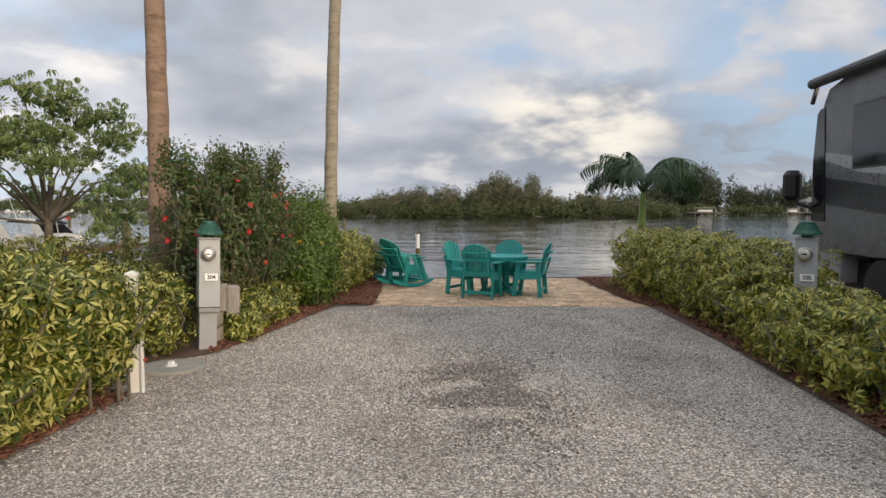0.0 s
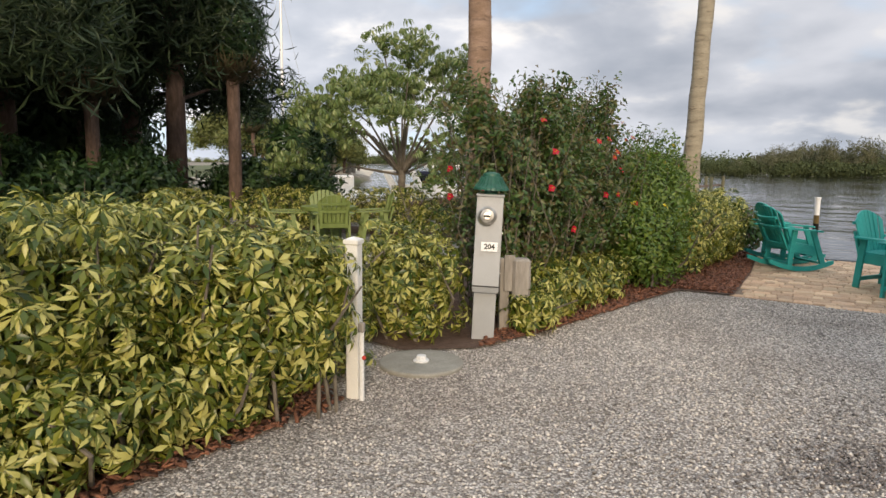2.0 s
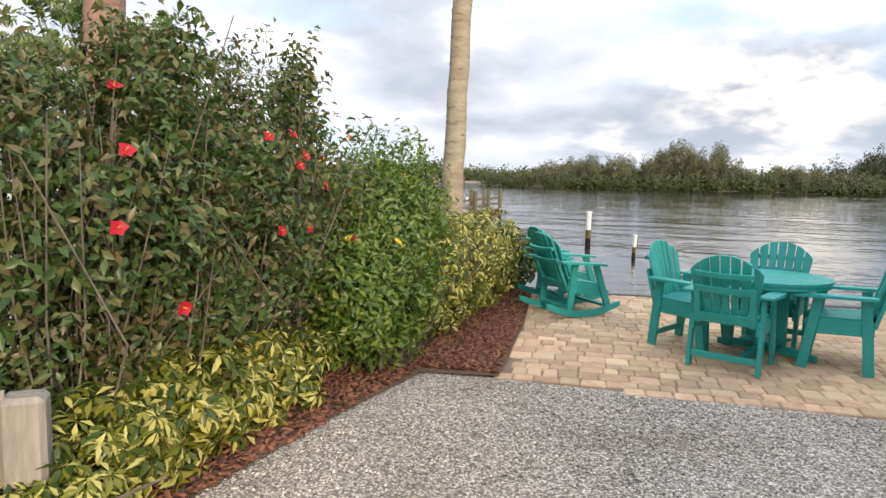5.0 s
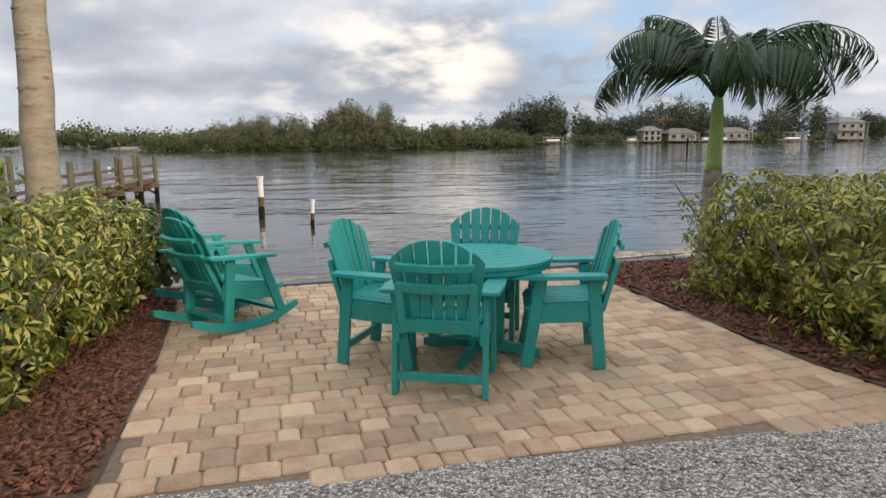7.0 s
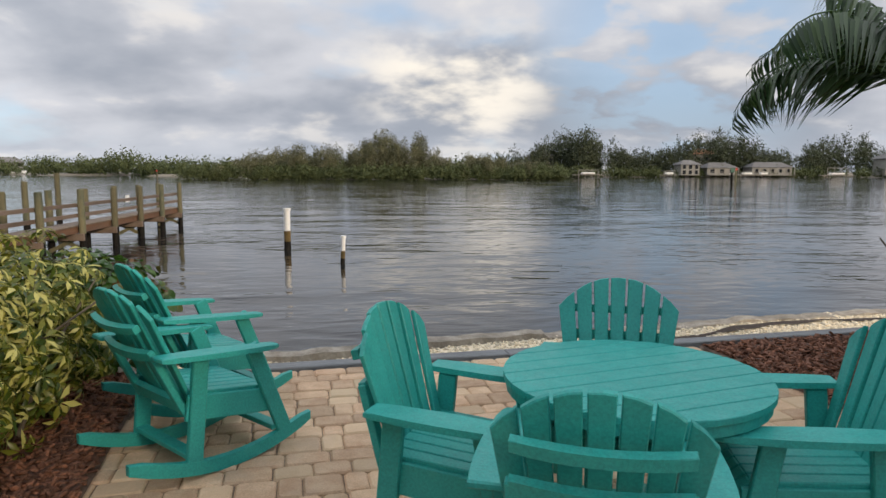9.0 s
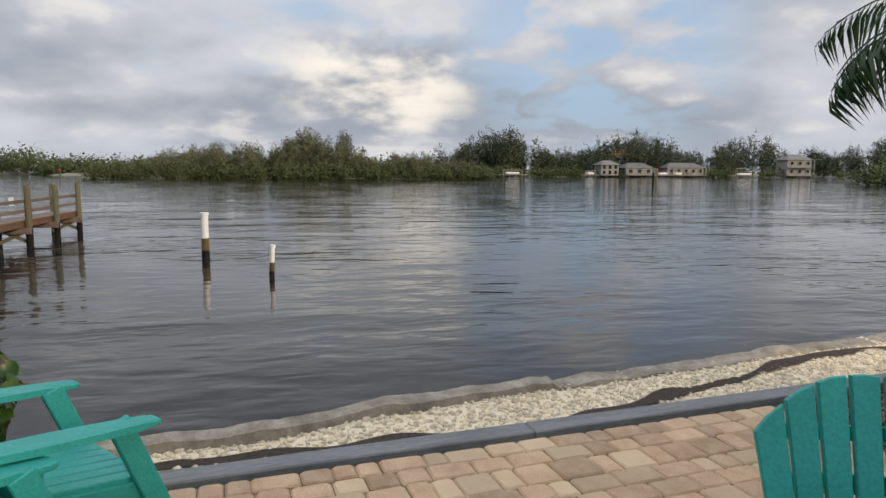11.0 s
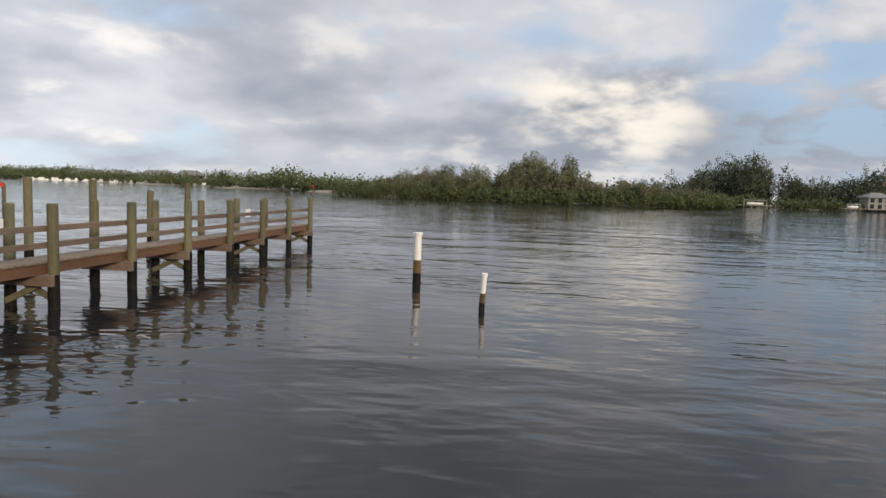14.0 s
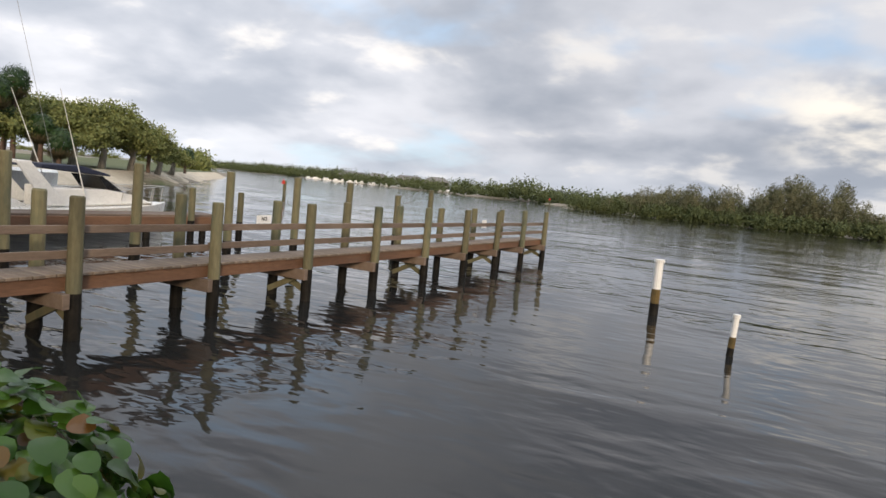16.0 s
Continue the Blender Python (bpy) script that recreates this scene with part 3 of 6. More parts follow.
def lump(n, centre, half, power=4.0, depth=0.35, rough=0.10, zmin=0.05, seed=0.0):
    """Points on and just under the skin of a rounded, uneven mass, and the way out of it."""
    d = rg.normal(size=(n, 3))
    d /= np.linalg.norm(d, axis=1, keepdims=True)
    k = 1.0 / (np.abs(d) ** power).sum(1) ** (1 / power)
    q = d * k[:, None]
    bumps = np.array([noise.noise(Vector(p * 2.3) + Vector((seed, seed * 1.7, 0))) for p in q])
    r = (1 - depth * rg.random(n) ** 2.2) * (1 + rough * 2 * bumps)
    p = np.array(centre) + q * r[:, None] * np.array(half)
    out = d / np.array(half)
    ok = p[:, 2] > zmin
    return p[ok], out[ok]


def shrub(name, label, category, masses, templates, mat, density, size, base, stems=14, up=0.5, depth=0.35, rough=0.1, power=4.0, stem_r=0.012, group="", inner=0.4, stem_mat=None):
    """A shrub or a length of hedge: leaf masses over a thicket of stems that come out of the ground."""
    ob = thing(name, label, category, pose(*base), group)
    ps, ax = [], []
    for i, (c, h) in enumerate(masses):
        area = 4 * (h[0] * h[1] + h[1] * h[2] + h[0] * h[2]) * 1.4
        p, o = lump(int(area * density), c, h, power, depth, rough, 0.06, i * 3.3 + base[0])
        ps.append(p), ax.append(o)
        p, o = lump(int(area * density * inner), c, np.array(h) * 0.78, power, 0.6, rough, 0.06, i * 2.1)
        ps.append(p), ax.append(o)
    p, a = np.concatenate(ps), np.concatenate(ax)
    a = a / np.linalg.norm(a, axis=1, keepdims=True)
    a = a + np.array((0, 0, up)) + rg.normal(0, 0.35, a.shape)
    v, f, u = scatter(templates, p - np.array(base), a, size * rg.uniform(0.7, 1.25, len(p)))
    part_np("foliage", v, f, mat, ob, "", u, kind="stuff")
    bm = bmesh.new()
    for c, h in masses:
        for _ in range(max(3, int(stems * h[0] * h[1] * 4))):
            x, y = c[0] + rg.uniform(-0.55, 0.55) * h[0], c[1] + rg.uniform(-0.6, 0.6) * h[1]
            top = min(c[2] + h[2] * rg.uniform(0.3, 0.85), c[2] + h[2])
            a2 = np.array((x + rg.normal(0, 0.3) * h[0], y + rg.normal(0, 0.3) * h[1]))
            lo = Vector((x, y, -0.03)) - Vector(base)
            mid = Vector((a2[0], a2[1], top * 0.5)) - Vector(base)
            hi = Vector((a2[0] + rg.normal(0, 0.2), a2[1] + rg.normal(0, 0.2), top)) - Vector(base)
            tube(bm, [lo, mid, hi], [stem_r * 1.3, stem_r, stem_r * 0.5], 5)
    tagged(part("branchwork", bm, stem_mat or TWIG, ob), kind="stuff")
    return ob

# ---- the large structure ----
WL = -0.6   # the river's level


def sea_y(x):
    """Where the land by the lots ends, by x."""
    if x <= -2.4:
        return 14.4 - 0.02 * x
    return float(np.interp(x, (-2.4, -1.5, -0.6, 0.0, 0.8, 1.6, 3.0, 4.6, 7.1, 67), (14.85, 14.91, 15.0, 15.26, 15.44, 15.59, 15.88, 16.2, 16.58, 25.5)))


def inside(p, poly):
    c, n = False, len(poly)
    for i in range(n):
        (x1, y1), (x2, y2) = poly[i], poly[(i + 1) % n]
        if (y1 > p[1]) != (y2 > p[1]) and p[0] < (x2 - x1) * (p[1] - y1) / (y2 - y1) + x1:
            c = not c
    return c


LEFT_BANK = [(-30, 14), (-40, 29), (-44, 41), (-55, 58), (-70, 76), (-108, 118), (-190, 190), (-330, 300), (-700, 420), (-4000, 900), (-4000, 14)]
FAR_BANK = [(-4000, 1500), (-700, 640), (-330, 430), (-150, 300), (-60, 245), (50, 240), (110, 238), (195, 236), (290, 200), (420, 120), (900, -100), (4000, -600), (4000, 4000), (-4000, 4000)]
ISLE = [(-90, 222), (-34, 172), (-20, 166), (20, 163), (44, 166), (52, 176), (30, 196), (-30, 225)]


def land_height(x, y):
    if inside((x, y), ISLE):
        return -0.53
    if inside((x, y), LEFT_BANK) or inside((x, y), FAR_BANK):
        return 0.15
    edge = sea_y(max(min(x, 60), -60)) - 0.12
    if y < edge:
        return -0.40 if -2.2 < x < 9 and y > 13.3 + 0.13 * x else -0.03
    return -2.4


def grid_axis(fine, span, step, far):
    a = list(np.arange(fine[0], fine[1] + 1e-6, step))
    x = fine[1]
    while x < far:
        x += max(step, (x - fine[1]) * span)
        a.append(x)
    x = fine[0]
    lo = []
    while x > -far:
        x -= max(step, (fine[0] - x) * span)
        lo.append(x)
    return np.array(lo[::-1] + a)


def build_ground():
    xs, ys = grid_axis((-14, 9), 0.16, 0.4, 4000), grid_axis((-6, 16.4), 0.16, 0.4, 4000)
    v = np.array([(x, y, land_height(x, y) + (0.012 * noise.noise((x, y, 0)) if y < 9 else 0)) for y in ys for x in xs])
    nx, ny = len(xs), len(ys)
    i = np.arange(nx * ny).reshape(ny, nx)
    f = np.stack([i[:-1, :-1], i[:-1, 1:], i[1:, 1:], i[1:, :-1]], -1).reshape(-1, 4)
    ob = part_np("ground", v, f, SOIL, smooth=False)
    tagged(ob, "sandy soil with patchy grass out to the horizon", "ground", kind="structure")
    s = 4500
    w = part_np("water", np.array([(-s, -s, WL), (s, -s, WL), (s, s, WL), (-s, s, WL)], float), np.array([(0, 1, 2, 3)]), WATER)
    tagged(w, "calm grey-brown river with small ripples under clouds", "water", kind="structure")


build_ground()


def sheet(name, outline, z, mat, label, category, step=0.0, rough=0.0):
    bm = bmesh.new()
    bm.faces.new([bm.verts.new((x, y, z)) for x, y in outline])
    bmesh.ops.triangulate(bm, faces=bm.faces)
    if step:
        for _ in range(5):
            es = [e for e in bm.edges if e.calc_length() > step]
            if not es:
                break
            bmesh.ops.subdivide_edges(bm, edges=es, cuts=1)
            bmesh.ops.triangulate(bm, faces=bm.faces)
        for q in bm.verts:
            q.co.z += rough * noise.noise(q.co * 1.7)
    ob = part(name, bm, mat)
    return tagged(ob, label, category, kind="structure")


# gravel over both lots
GRAVEL_EDGE = [(-18, -14), (14, -14), (14, 9.7), (3.45, 9.62), (-1.33, 9.42), (-2.2, 9.6), (-2.6, 13.6), (-18, 13.6)]
sheet("gravel", GRAVEL_EDGE, 0.0, GRAVEL, "pale crushed shell gravel with darker worn tracks", "gravel", 0.5, 0.012)
# mulch beds under the hedges
sheet("mulch_bed", [(-2.35, -6), (-2.45, 1.5), (-2.6, 3.7), (-2.95, 4.2), (-4.4, 4.2), (-4.4, -6)], 0.018, MULCH, "brown mulch bed under the hedge", "mulch")
sheet("mulch_bed", [(-2.95, 5.05), (-2.5, 5.5), (-2.3, 6.4), (-2.12, 8.2), (-1.95, 9.3), (-1.33, 9.43), (-1.54, 11.4), (-1.90, 13.68), (-3.4, 13.9), (-5.4, 9.5), (-4.6, 6.2), (-3.6, 5.1)],
      0.018, MULCH, "brown mulch bed beside the paved patio", "mulch")
sheet("mulch_bed", [(3.62, -4), (3.52, 6.6), (3.33, 9.60), (3.08, 10.5), (2.83, 12.6), (2.64, 14.16), (7.5, 14.78), (7.5, -4)], 0.018, MULCH, "brown mulch bed under the hedge beside the patio", "mulch")
sheet("mulch_bed", [(-10.3, 11.2), (-14.5, 8.7), (-15.5, 9.6), (-10.4, 12.9), (-6.5, 13.4), (-6.4, 12.5)], 0.018, MULCH, "brown mulch bed at the next lot", "mulch")


def stones(name, outline, n, size, mat, label, z=0.0, test=None, flat=0.7):
    """Many small stones lying over an area."""
    ico = bmesh.new()
    bmesh.ops.create_icosphere(ico, subdivisions=1, radius=1.0)
    tv = np.array([q.co[:] for q in ico.verts])
    tf = np.array([[q.index for q in fc.verts] for fc in ico.faces])
    ico.free()
    oc_v = np.array([(1, 0, 0), (-1, 0, 0), (0, 1, 0), (0, -1, 0), (0, 0, 1), (0, 0, -1)], float)
    oc_f = np.array([(0, 2, 4), (2, 1, 4), (1, 3, 4), (3, 0, 4), (2, 0, 5), (1, 2, 5), (3, 1, 5), (0, 3, 5)])
    tv, tf = (tv, tf) if size > 0.012 else (oc_v, oc_f)
    o = np.array(outline)
    lo, hi = o.min(0), o.max(0)
    p = []
    while len(p) < n:
        q = rg.uniform(lo, hi)
        if inside(q, outline) and (test is None or test(q)):
            p.append(q)
    p = np.array(p)
    s = size * rg.uniform(0.5, 1.35, (n, 1, 1)) * rg.uniform(0.65, 1.2, (n, 1, 3)) * np.array((1, 1, flat))
    tv2 = tv[None] * s * rg.uniform(0.8, 1.2, (n, len(tv), 1))
    a = rg.uniform(0, 6.28, n)
    c, sn = np.cos(a)[:, None], np.sin(a)[:, None]
    w = np.stack([tv2[..., 0] * c - tv2[..., 1] * sn + p[:, :1], tv2[..., 0] * sn + tv2[..., 1] * c + p[:, 1:], tv2[..., 2] + z + s[:, :, 2] * 0.35], -1)
    f = (tf[None] + (np.arange(n) * len(tv))[:, None, None]).reshape(-1, 3)
    ob = part_np(name, w.reshape(-1, 3), f, mat, kind="stuff")
    return tagged(ob, label, "stones")


stones("gravel_stones", [(-2.3, -0.2), (3.5, -0.2), (3.4, 9.55), (-1.35, 9.35), (-2.05, 8.6), (-2.3, 6.4), (-2.6, 5.4), (-3.2, 4.9), (-2.5, 4.1)], 21000, 0.0105, STONE_G,
       "loose pale stones on the gravel drive", 0.003)
stones("gravel_stones", [(-1.9, 2.2), (2.6, 3.5), (2.6, 9.5), (-1.35, 9.35), (-2.2, 7.5), (-2.4, 5.6), (-3.1, 4.9), (-2.45, 4.1), (-2.2, 2.2)], 21000, 0.0105, STONE_G,
       "loose pale stones on the gravel drive", 0.003)
stones("oil_stain", [(-0.7, 6.4), (2.1, 6.4), (2.1, 2.2), (-0.7, 2.2)], 5200, 0.011, OIL, "dark oil-stained patch of gravel on the drive", 0.006,
       lambda q: rg.random() < math.exp(-1.5 * (((q[0] - 0.68) / 0.72) ** 2 + ((q[1] - 4.3) / 1.25) ** 2)) * (0.55 + 1.3 * noise.noise((q[0] * 2.1, q[1] * 2.1, 4))))
stones("oil_stain", [(1.7, 2.3), (3.3, 2.3), (3.3, 0.5), (1.7, 0.5)], 1300, 0.011, OIL, "small dark stained patch of gravel on the drive", 0.006,
       lambda q: rg.random() < math.exp(-2.2 * (((q[0] - 2.45) / 0.5) ** 2 + ((q[1] - 1.35) / 0.5) ** 2)))

# the patio: sand bed, pavers, timber edging, pebbles and sea wall
PATIO = [(-1.34, 9.40), (3.42, 9.62), (3.14, 10.6), (2.71, 14.21), (-1.95, 13.66)]
sheet("patio_bed", PATIO, -0.012, JOINT, "dark sand in the joints of the paved patio", "sand")


def edging(a, b):
    d = Vector((b[0] - a[0], b[1] - a[1], 0))
    ob = part("edging_board", box_bm(d.length, 0.16, 0.34, Matrix(), 0.008), PLANK_G,
              m=Matrix.Translation(((a[0] + b[0]) / 2, (a[1] + b[1]) / 2, -0.148)) @ Matrix.Rotation(math.atan2(d.y, d.x), 4, "Z"))
    return tagged(ob, "grey weathered timber edging board behind the pavers", "edging", "patio edging", "structure")


edging((-2.0, 13.76), (0.9, 14.13))
edging((0.904, 14.13), (3.6, 14.48))
edging((3.604, 14.48), (7.0, 14.92))


def strip(x, off):
    """A point behind the edging: off metres towards the river."""
    return (x, 13.76 + 0.1293 * (x + 2.0) + 0.085 + off)


def build_seawall():
    bm = bmesh.new()
    rows = []
    for i in range(220):
        x = -2.5 + i * 0.05
        y = sea_y(x)
        w = 0.24 + 0.07 * noise.noise((x * 1.1, 0, 3)) + (0.05 if x > 1.6 else 0)
        j = 0.035 * noise.noise((x * 4, 1, 0))
        zt = (-0.14 if x < 1.6 else -0.18) + 0.035 * noise.noise((x * 2.3, 5, 0)) + 0.012 * noise.noise((x * 9, 2, 0))
        rows.append([bm.verts.new(p) for p in ((x, y - w + j, -0.25), (x, y - w + j + 0.02, zt), (x, y - w * 0.3, zt + 0.012), (x, y + 0.05 + j, zt - 0.04),
                                               (x, y + 0.11 + j, -0.30), (x, y + 0.16, -2.5))])
    for p, q in zip(rows, rows[1:]):
        for a in range(5):
            bm.faces.new((p[a], q[a], q[a + 1], p[a + 1]))
    tagged(part("seawall", bm, CONCRETE), "low crumbling rough concrete sea wall along the water", "seawall", kind="structure")
    bm = bmesh.new()
    box(bm, 60, 0.3, 2.6, pose(37.0, 20.9, -1.40, 0, 0, 8.5))
    tagged(part("seawall", bm, CONCRETE), "concrete sea wall of the next lots", "seawall", kind="structure")
    bm = bmesh.new()
    box(bm, 22, 0.3, 2.6, pose(-13.4, 14.45, -1.25))
    tagged(part("seawall", bm, CONCRETE), "concrete sea wall of the neighbouring lots", "seawall", kind="structure")


build_seawall()
STRIP = [strip(-2.3, 0)] + [strip(7, 0)] + [(x, sea_y(x) - 0.05) for x in np.arange(7, -2.4, -0.4)]
sheet("pebble_bed", STRIP, -0.205, STONE_W, "cream pebbles between edging and sea wall", "pebbles")


SOIL_A = ((1.1, 14.60), (1.56, 14.74), (2.17, 14.92), (2.49, 15.10), (3.12, 15.24), (3.86, 15.62), (4.75, 15.84), (6.2, 15.92))
SOIL_B = ((-1.4, 14.47), (-0.96, 14.52), (-0.19, 14.54), (0.23, 14.57), (0.70, 14.55))


def soil_at(line, x):
    """The middle and half width of a washed soil line at x."""
    y = float(np.interp(x, *zip(*line))) + 0.02 * math.sin(9 * x)
    w = 0.062 + 0.02 * math.sin(3.3 * x) + 0.02 * math.sin(8.1 * x + 1)
    return y, w * min(1.0, 4 * (x - line[0][0]) + 0.15, 4 * (line[-1][0] - x) + 0.15)


def dark_line(q):
    """True where pebbles lie, off the wandering dark soil."""
    for line in (SOIL_A, SOIL_B):
        if line[0][0] < q[0] < line[-1][0]:
            y, w = soil_at(line, q[0])
            if abs(q[1] - y) < w * (0.75 + 0.35 * rg.random()):
                return False
    return True


stones("pebbles", STRIP, 9500, 0.018, STONE_W, "cream pebbles beside the sea wall", -0.205, dark_line, 0.8)
for line in (SOIL_A, SOIL_B):
    xs = np.arange(line[0][0] + 0.01, line[-1][0], 0.07)
    mid = [(x, *soil_at(line, x)) for x in xs]
    sheet("soil_line", [(x, y - w) for x, y, w in mid] + [(x, y + w) for x, y, w in mid[::-1]], -0.186, SOIL_D, "dark washed soil line across the pebbles", "soil", 0.07, 0.02)


def chips(outline, n, label, z=0.02):
    v, f, u = leaf(0.075, 0.03, 0.3, 0.1)
    o = np.array(outline)
    lo, hi = o.min(0), o.max(0)
    p = []
    while len(p) < n:
        q = rg.uniform(lo, hi)
        if inside(q, outline):
            p.append((q[0], q[1], z + rg.uniform(0, 0.02)))
    p = np.array(p)
    a = np.tile((0, 0, 1.0), (n, 1)) + rg.normal(0, 0.35, (n, 3))
    b = bmesh.new()
    bmesh.ops.create_cube(b, size=1.0)
    tv = np.array([q.co[:] for q in b.verts]) * np.array((0.075, 0.024, 0.008))
    tf = np.array([[q.index for q in fc.verts] for fc in b.faces])
    b.free()
    w, fc, uu = scatter([(tv, tf, np.zeros((8, 2))), (tv * np.array((0.6, 1.3, 1)), tf, np.zeros((8, 2)))], p, a, rg.uniform(0.6, 1.3, n))
    tagged(part_np("bark_mulch", w, fc, CHIPS, kind="stuff"), label, "mulch")


chips([(-1.37, 9.5), (-1.58, 11.4), (-1.93, 13.72), (-2.7, 13.8), (-2.3, 11.4), (-2.1, 9.4)], 5000, "red-brown bark chips beside the patio")
chips([(3.35, 9.65), (3.12, 10.5), (2.87, 12.6), (2.69, 14.19), (5.0, 14.5), (4.6, 12.5), (4.0, 9.6)], 6500, "red-brown bark chips round the young palm")
chips([(-2.5, 5.5), (-2.3, 6.4), (-2.12, 8.2), (-2.0, 9.4), (-2.6, 9.4), (-2.8, 6.4)], 1800, "bark chips along the gravel's edge")
chips([(-2.4, 0), (-2.5, 3.9), (-3.1, 4.1), (-3.0, 0)], 1800, "bark chips under the hedge")
chips([(3.6, 3), (3.5, 9.4), (4.0, 9.4), (4.0, 3)], 1500, "bark chips under the hedge beside the drive")

# ---- the left side: post, cover, pedestal ----


def build_post():
    ob = thing("vinyl_post", "white vinyl post with a flat pyramid cap and mould stains", "post", pose(-2.52, 4.03, 0, 0, 0, 20))
    part("shaft", box_bm(0.088, 0.088, 1.06, pose(0, 0, 0.52), 0.006), WHITE_V, ob)
    bm = bmesh.new()
    prism(bm, [(-0.052, -0.052), (0.052, -0.052), (0.052, 0.052), (-0.052, 0.052)], 0.03, pose(0, 0, 1.05), 0.003)
    t = bm.verts.new((0, 0, 1.10))
    q = [bm.verts.new(p) for p in ((-0.05, -0.05, 1.081), (0.05, -0.05, 1.081), (0.05, 0.05, 1.081), (-0.05, 0.05, 1.081))]
    for i in range(4):
        bm.faces.new((q[i], q[(i + 1) % 4], t))
    part("cap", bm, WHITE_V, ob)
    bm = bmesh.new()
    tube(bm, [(0.075, -0.05, -0.02), (0.075, -0.05, 0.48), (0.07, -0.05, 0.52)], [0.018, 0.018, 0.018], 10)
    part("pipe", bm, WHITE_P, ob, "thin white pipe strapped to the post")
    bm = box_bm(0.04, 0.04, 0.07, pose(0.076, -0.05, 0.50), 0.008)
    part("tap", bm, GREYBARK, ob, "dark hose tap")
    bm = bmesh.new()
    lathe(bm, [(0.006, 0), (0.014, 0.004), (0.014, 0.014), (0.006, 0.018)], 10, pose(0.10, -0.06, 0.30, 90))
    part("tap_handle", bm, RED, ob, "small red valve handle")


build_post()


def build_cover():
    ob = thing("concrete_cover", "round grey concrete cover lying flush in gravel", "cover", pose(-2.6, 4.86, 0))
    bm = bmesh.new()
    lathe(bm, [(0.33, -0.04), (0.335, 0.022), (0.325, 0.034), (0.08, 0.038), (0.0801, 0.034), (0.02, 0.034)], 40)
    part("slab", bm, CONC_G, ob)
    bm = bmesh.new()
    lathe(bm, [(0.062, 0.03), (0.062, 0.045), (0.052, 0.048)], 20)
    lathe(bm, [(0.042, 0.048), (0.042, 0.075), (0.034, 0.082)], 6)
    part("plug", bm, WHITE_P, ob, "white plastic clean-out plug")


build_cover()


def text_mesh(body, size, mat, parent, m, name="number", label=""):
    cu = bpy.data.curves.new(name, "FONT")
    cu.body, cu.size, cu.extrude, cu.offset, cu.resolution_u = body, size, 0.0008, size * 0.034, 2
    cu.align_x, cu.align_y = "CENTER", "CENTER"
    tmp = bpy.data.objects.new(name, cu)
    me = bpy.data.meshes.new_from_object(tmp)
    bpy.data.objects.remove(tmp)
    me.materials.clear()
    me.materials.append(mat)
    ob = new(name, me)
    ob.parent, ob.matrix_basis = parent, m
    return tagged(ob, label) if label else ob


def build_pedestal(number, m, label, box_too=True):
    """The front looks along -y."""
    ob = thing("utility_pedestal", label, "pedestal", m, "power pedestals")
    part("lower_body", box_bm(0.20, 0.17, 0.60, pose(0, 0.03, 0.28), 0.006), GREY_P, ob)
    bm = bmesh.new()
    prism(bm, [(-0.14, 0.50), (-0.13, 0.46), (-0.04, 1.30), (0.12, 1.30), (0.12, 0.50)], 0.235, pose(0, 0, 0, 90, 0, 90) @ pose(0, 0, -0.1175), 0.005)
    part("upper_body", bm, GREY_P, ob)
    part("top_plate", box_bm(0.25, 0.19, 0.02, pose(0, 0.035, 1.31), 0.004), GREY_P, ob)
    bm = bmesh.new()
    lathe(bm, [(0.075, 0), (0.085, 0.012), (0.085, 0.02), (0.07, 0.03), (0.068, 0.055), (0.058, 0.075), (0.03, 0.082)], 24, pose(-0.02, -0.075, 1.13, 90 - 6))
    part("meter", bm, METAL, ob, "round dull glass and metal meter", smooth=False)
    part("meter_slot", box_bm(0.055, 0.004, 0.02, pose(-0.02, -0.160, 1.136, -6), 0.001), BLACK, ob, "dark counter window of the meter")
    plate = part("number_plate", box_bm(0.145, 0.004, 0.082, pose(0.015, -0.1115, 0.865, -6.2), 0.001), WHITE_P, ob, "white plate with a black number")
    text_mesh(number, 0.062, BLACK, plate, pose(0.015, -0.1145, 0.865, 90 - 6.2))
    part("lid_seam", box_bm(0.237, 0.006, 0.012, pose(0, -0.132, 0.515, -6), 0.001), BLACK, ob)
    for sz in (0.62, 0.98):
        b2 = bmesh.new()
        lathe(b2, [(0.009, 0), (0.009, 0.008), (0.004, 0.01)], 8, pose(0.1185, -0.02, sz, 0, 90))
        part("bolt", b2, METAL, ob)
    bm = bmesh.new()
    prof = [(0.05, 0.0), (0.06, 0.0), (0.06, 0.05), (0.155, 0.035), (0.15, 0.055), (0.115, 0.09), (0.085, 0.15), (0.078, 0.155), (0.075, 0.18), (0.03, 0.195)]
    lathe(bm, prof, 32, pose(0, 0.035, 1.32))
    lamp = part("lamp_hood", bm, GREEN_C, ob, "dark green ribbed metal lamp hood")
    for i in range(20):
        a = 2 * math.pi * i / 20
        b2 = bmesh.new()
        tube(b2, [(0.155 * math.cos(a), 0.155 * math.sin(a) + 0.035, 1.365), (0.118 * math.cos(a), 0.118 * math.sin(a) + 0.035, 1.415), (0.088 * math.cos(a), 0.088 * math.sin(a) + 0.035, 1.475)], [0.005, 0.005, 0.004], 5)
        part("rib", b2, GREEN_C, lamp)
    return ob


build_pedestal("204", pose(-2.64, 5.80, 0, 0, 0, 32) @ pose(0, 0, 0, 0, 2.2), "grey metal power pedestal with meter, number 204 and green lamp hood")
build_pedestal("205", pose(4.32, 6.29, 0, 0, 0, -24), "grey metal power pedestal with meter, number 205, behind the hedge")


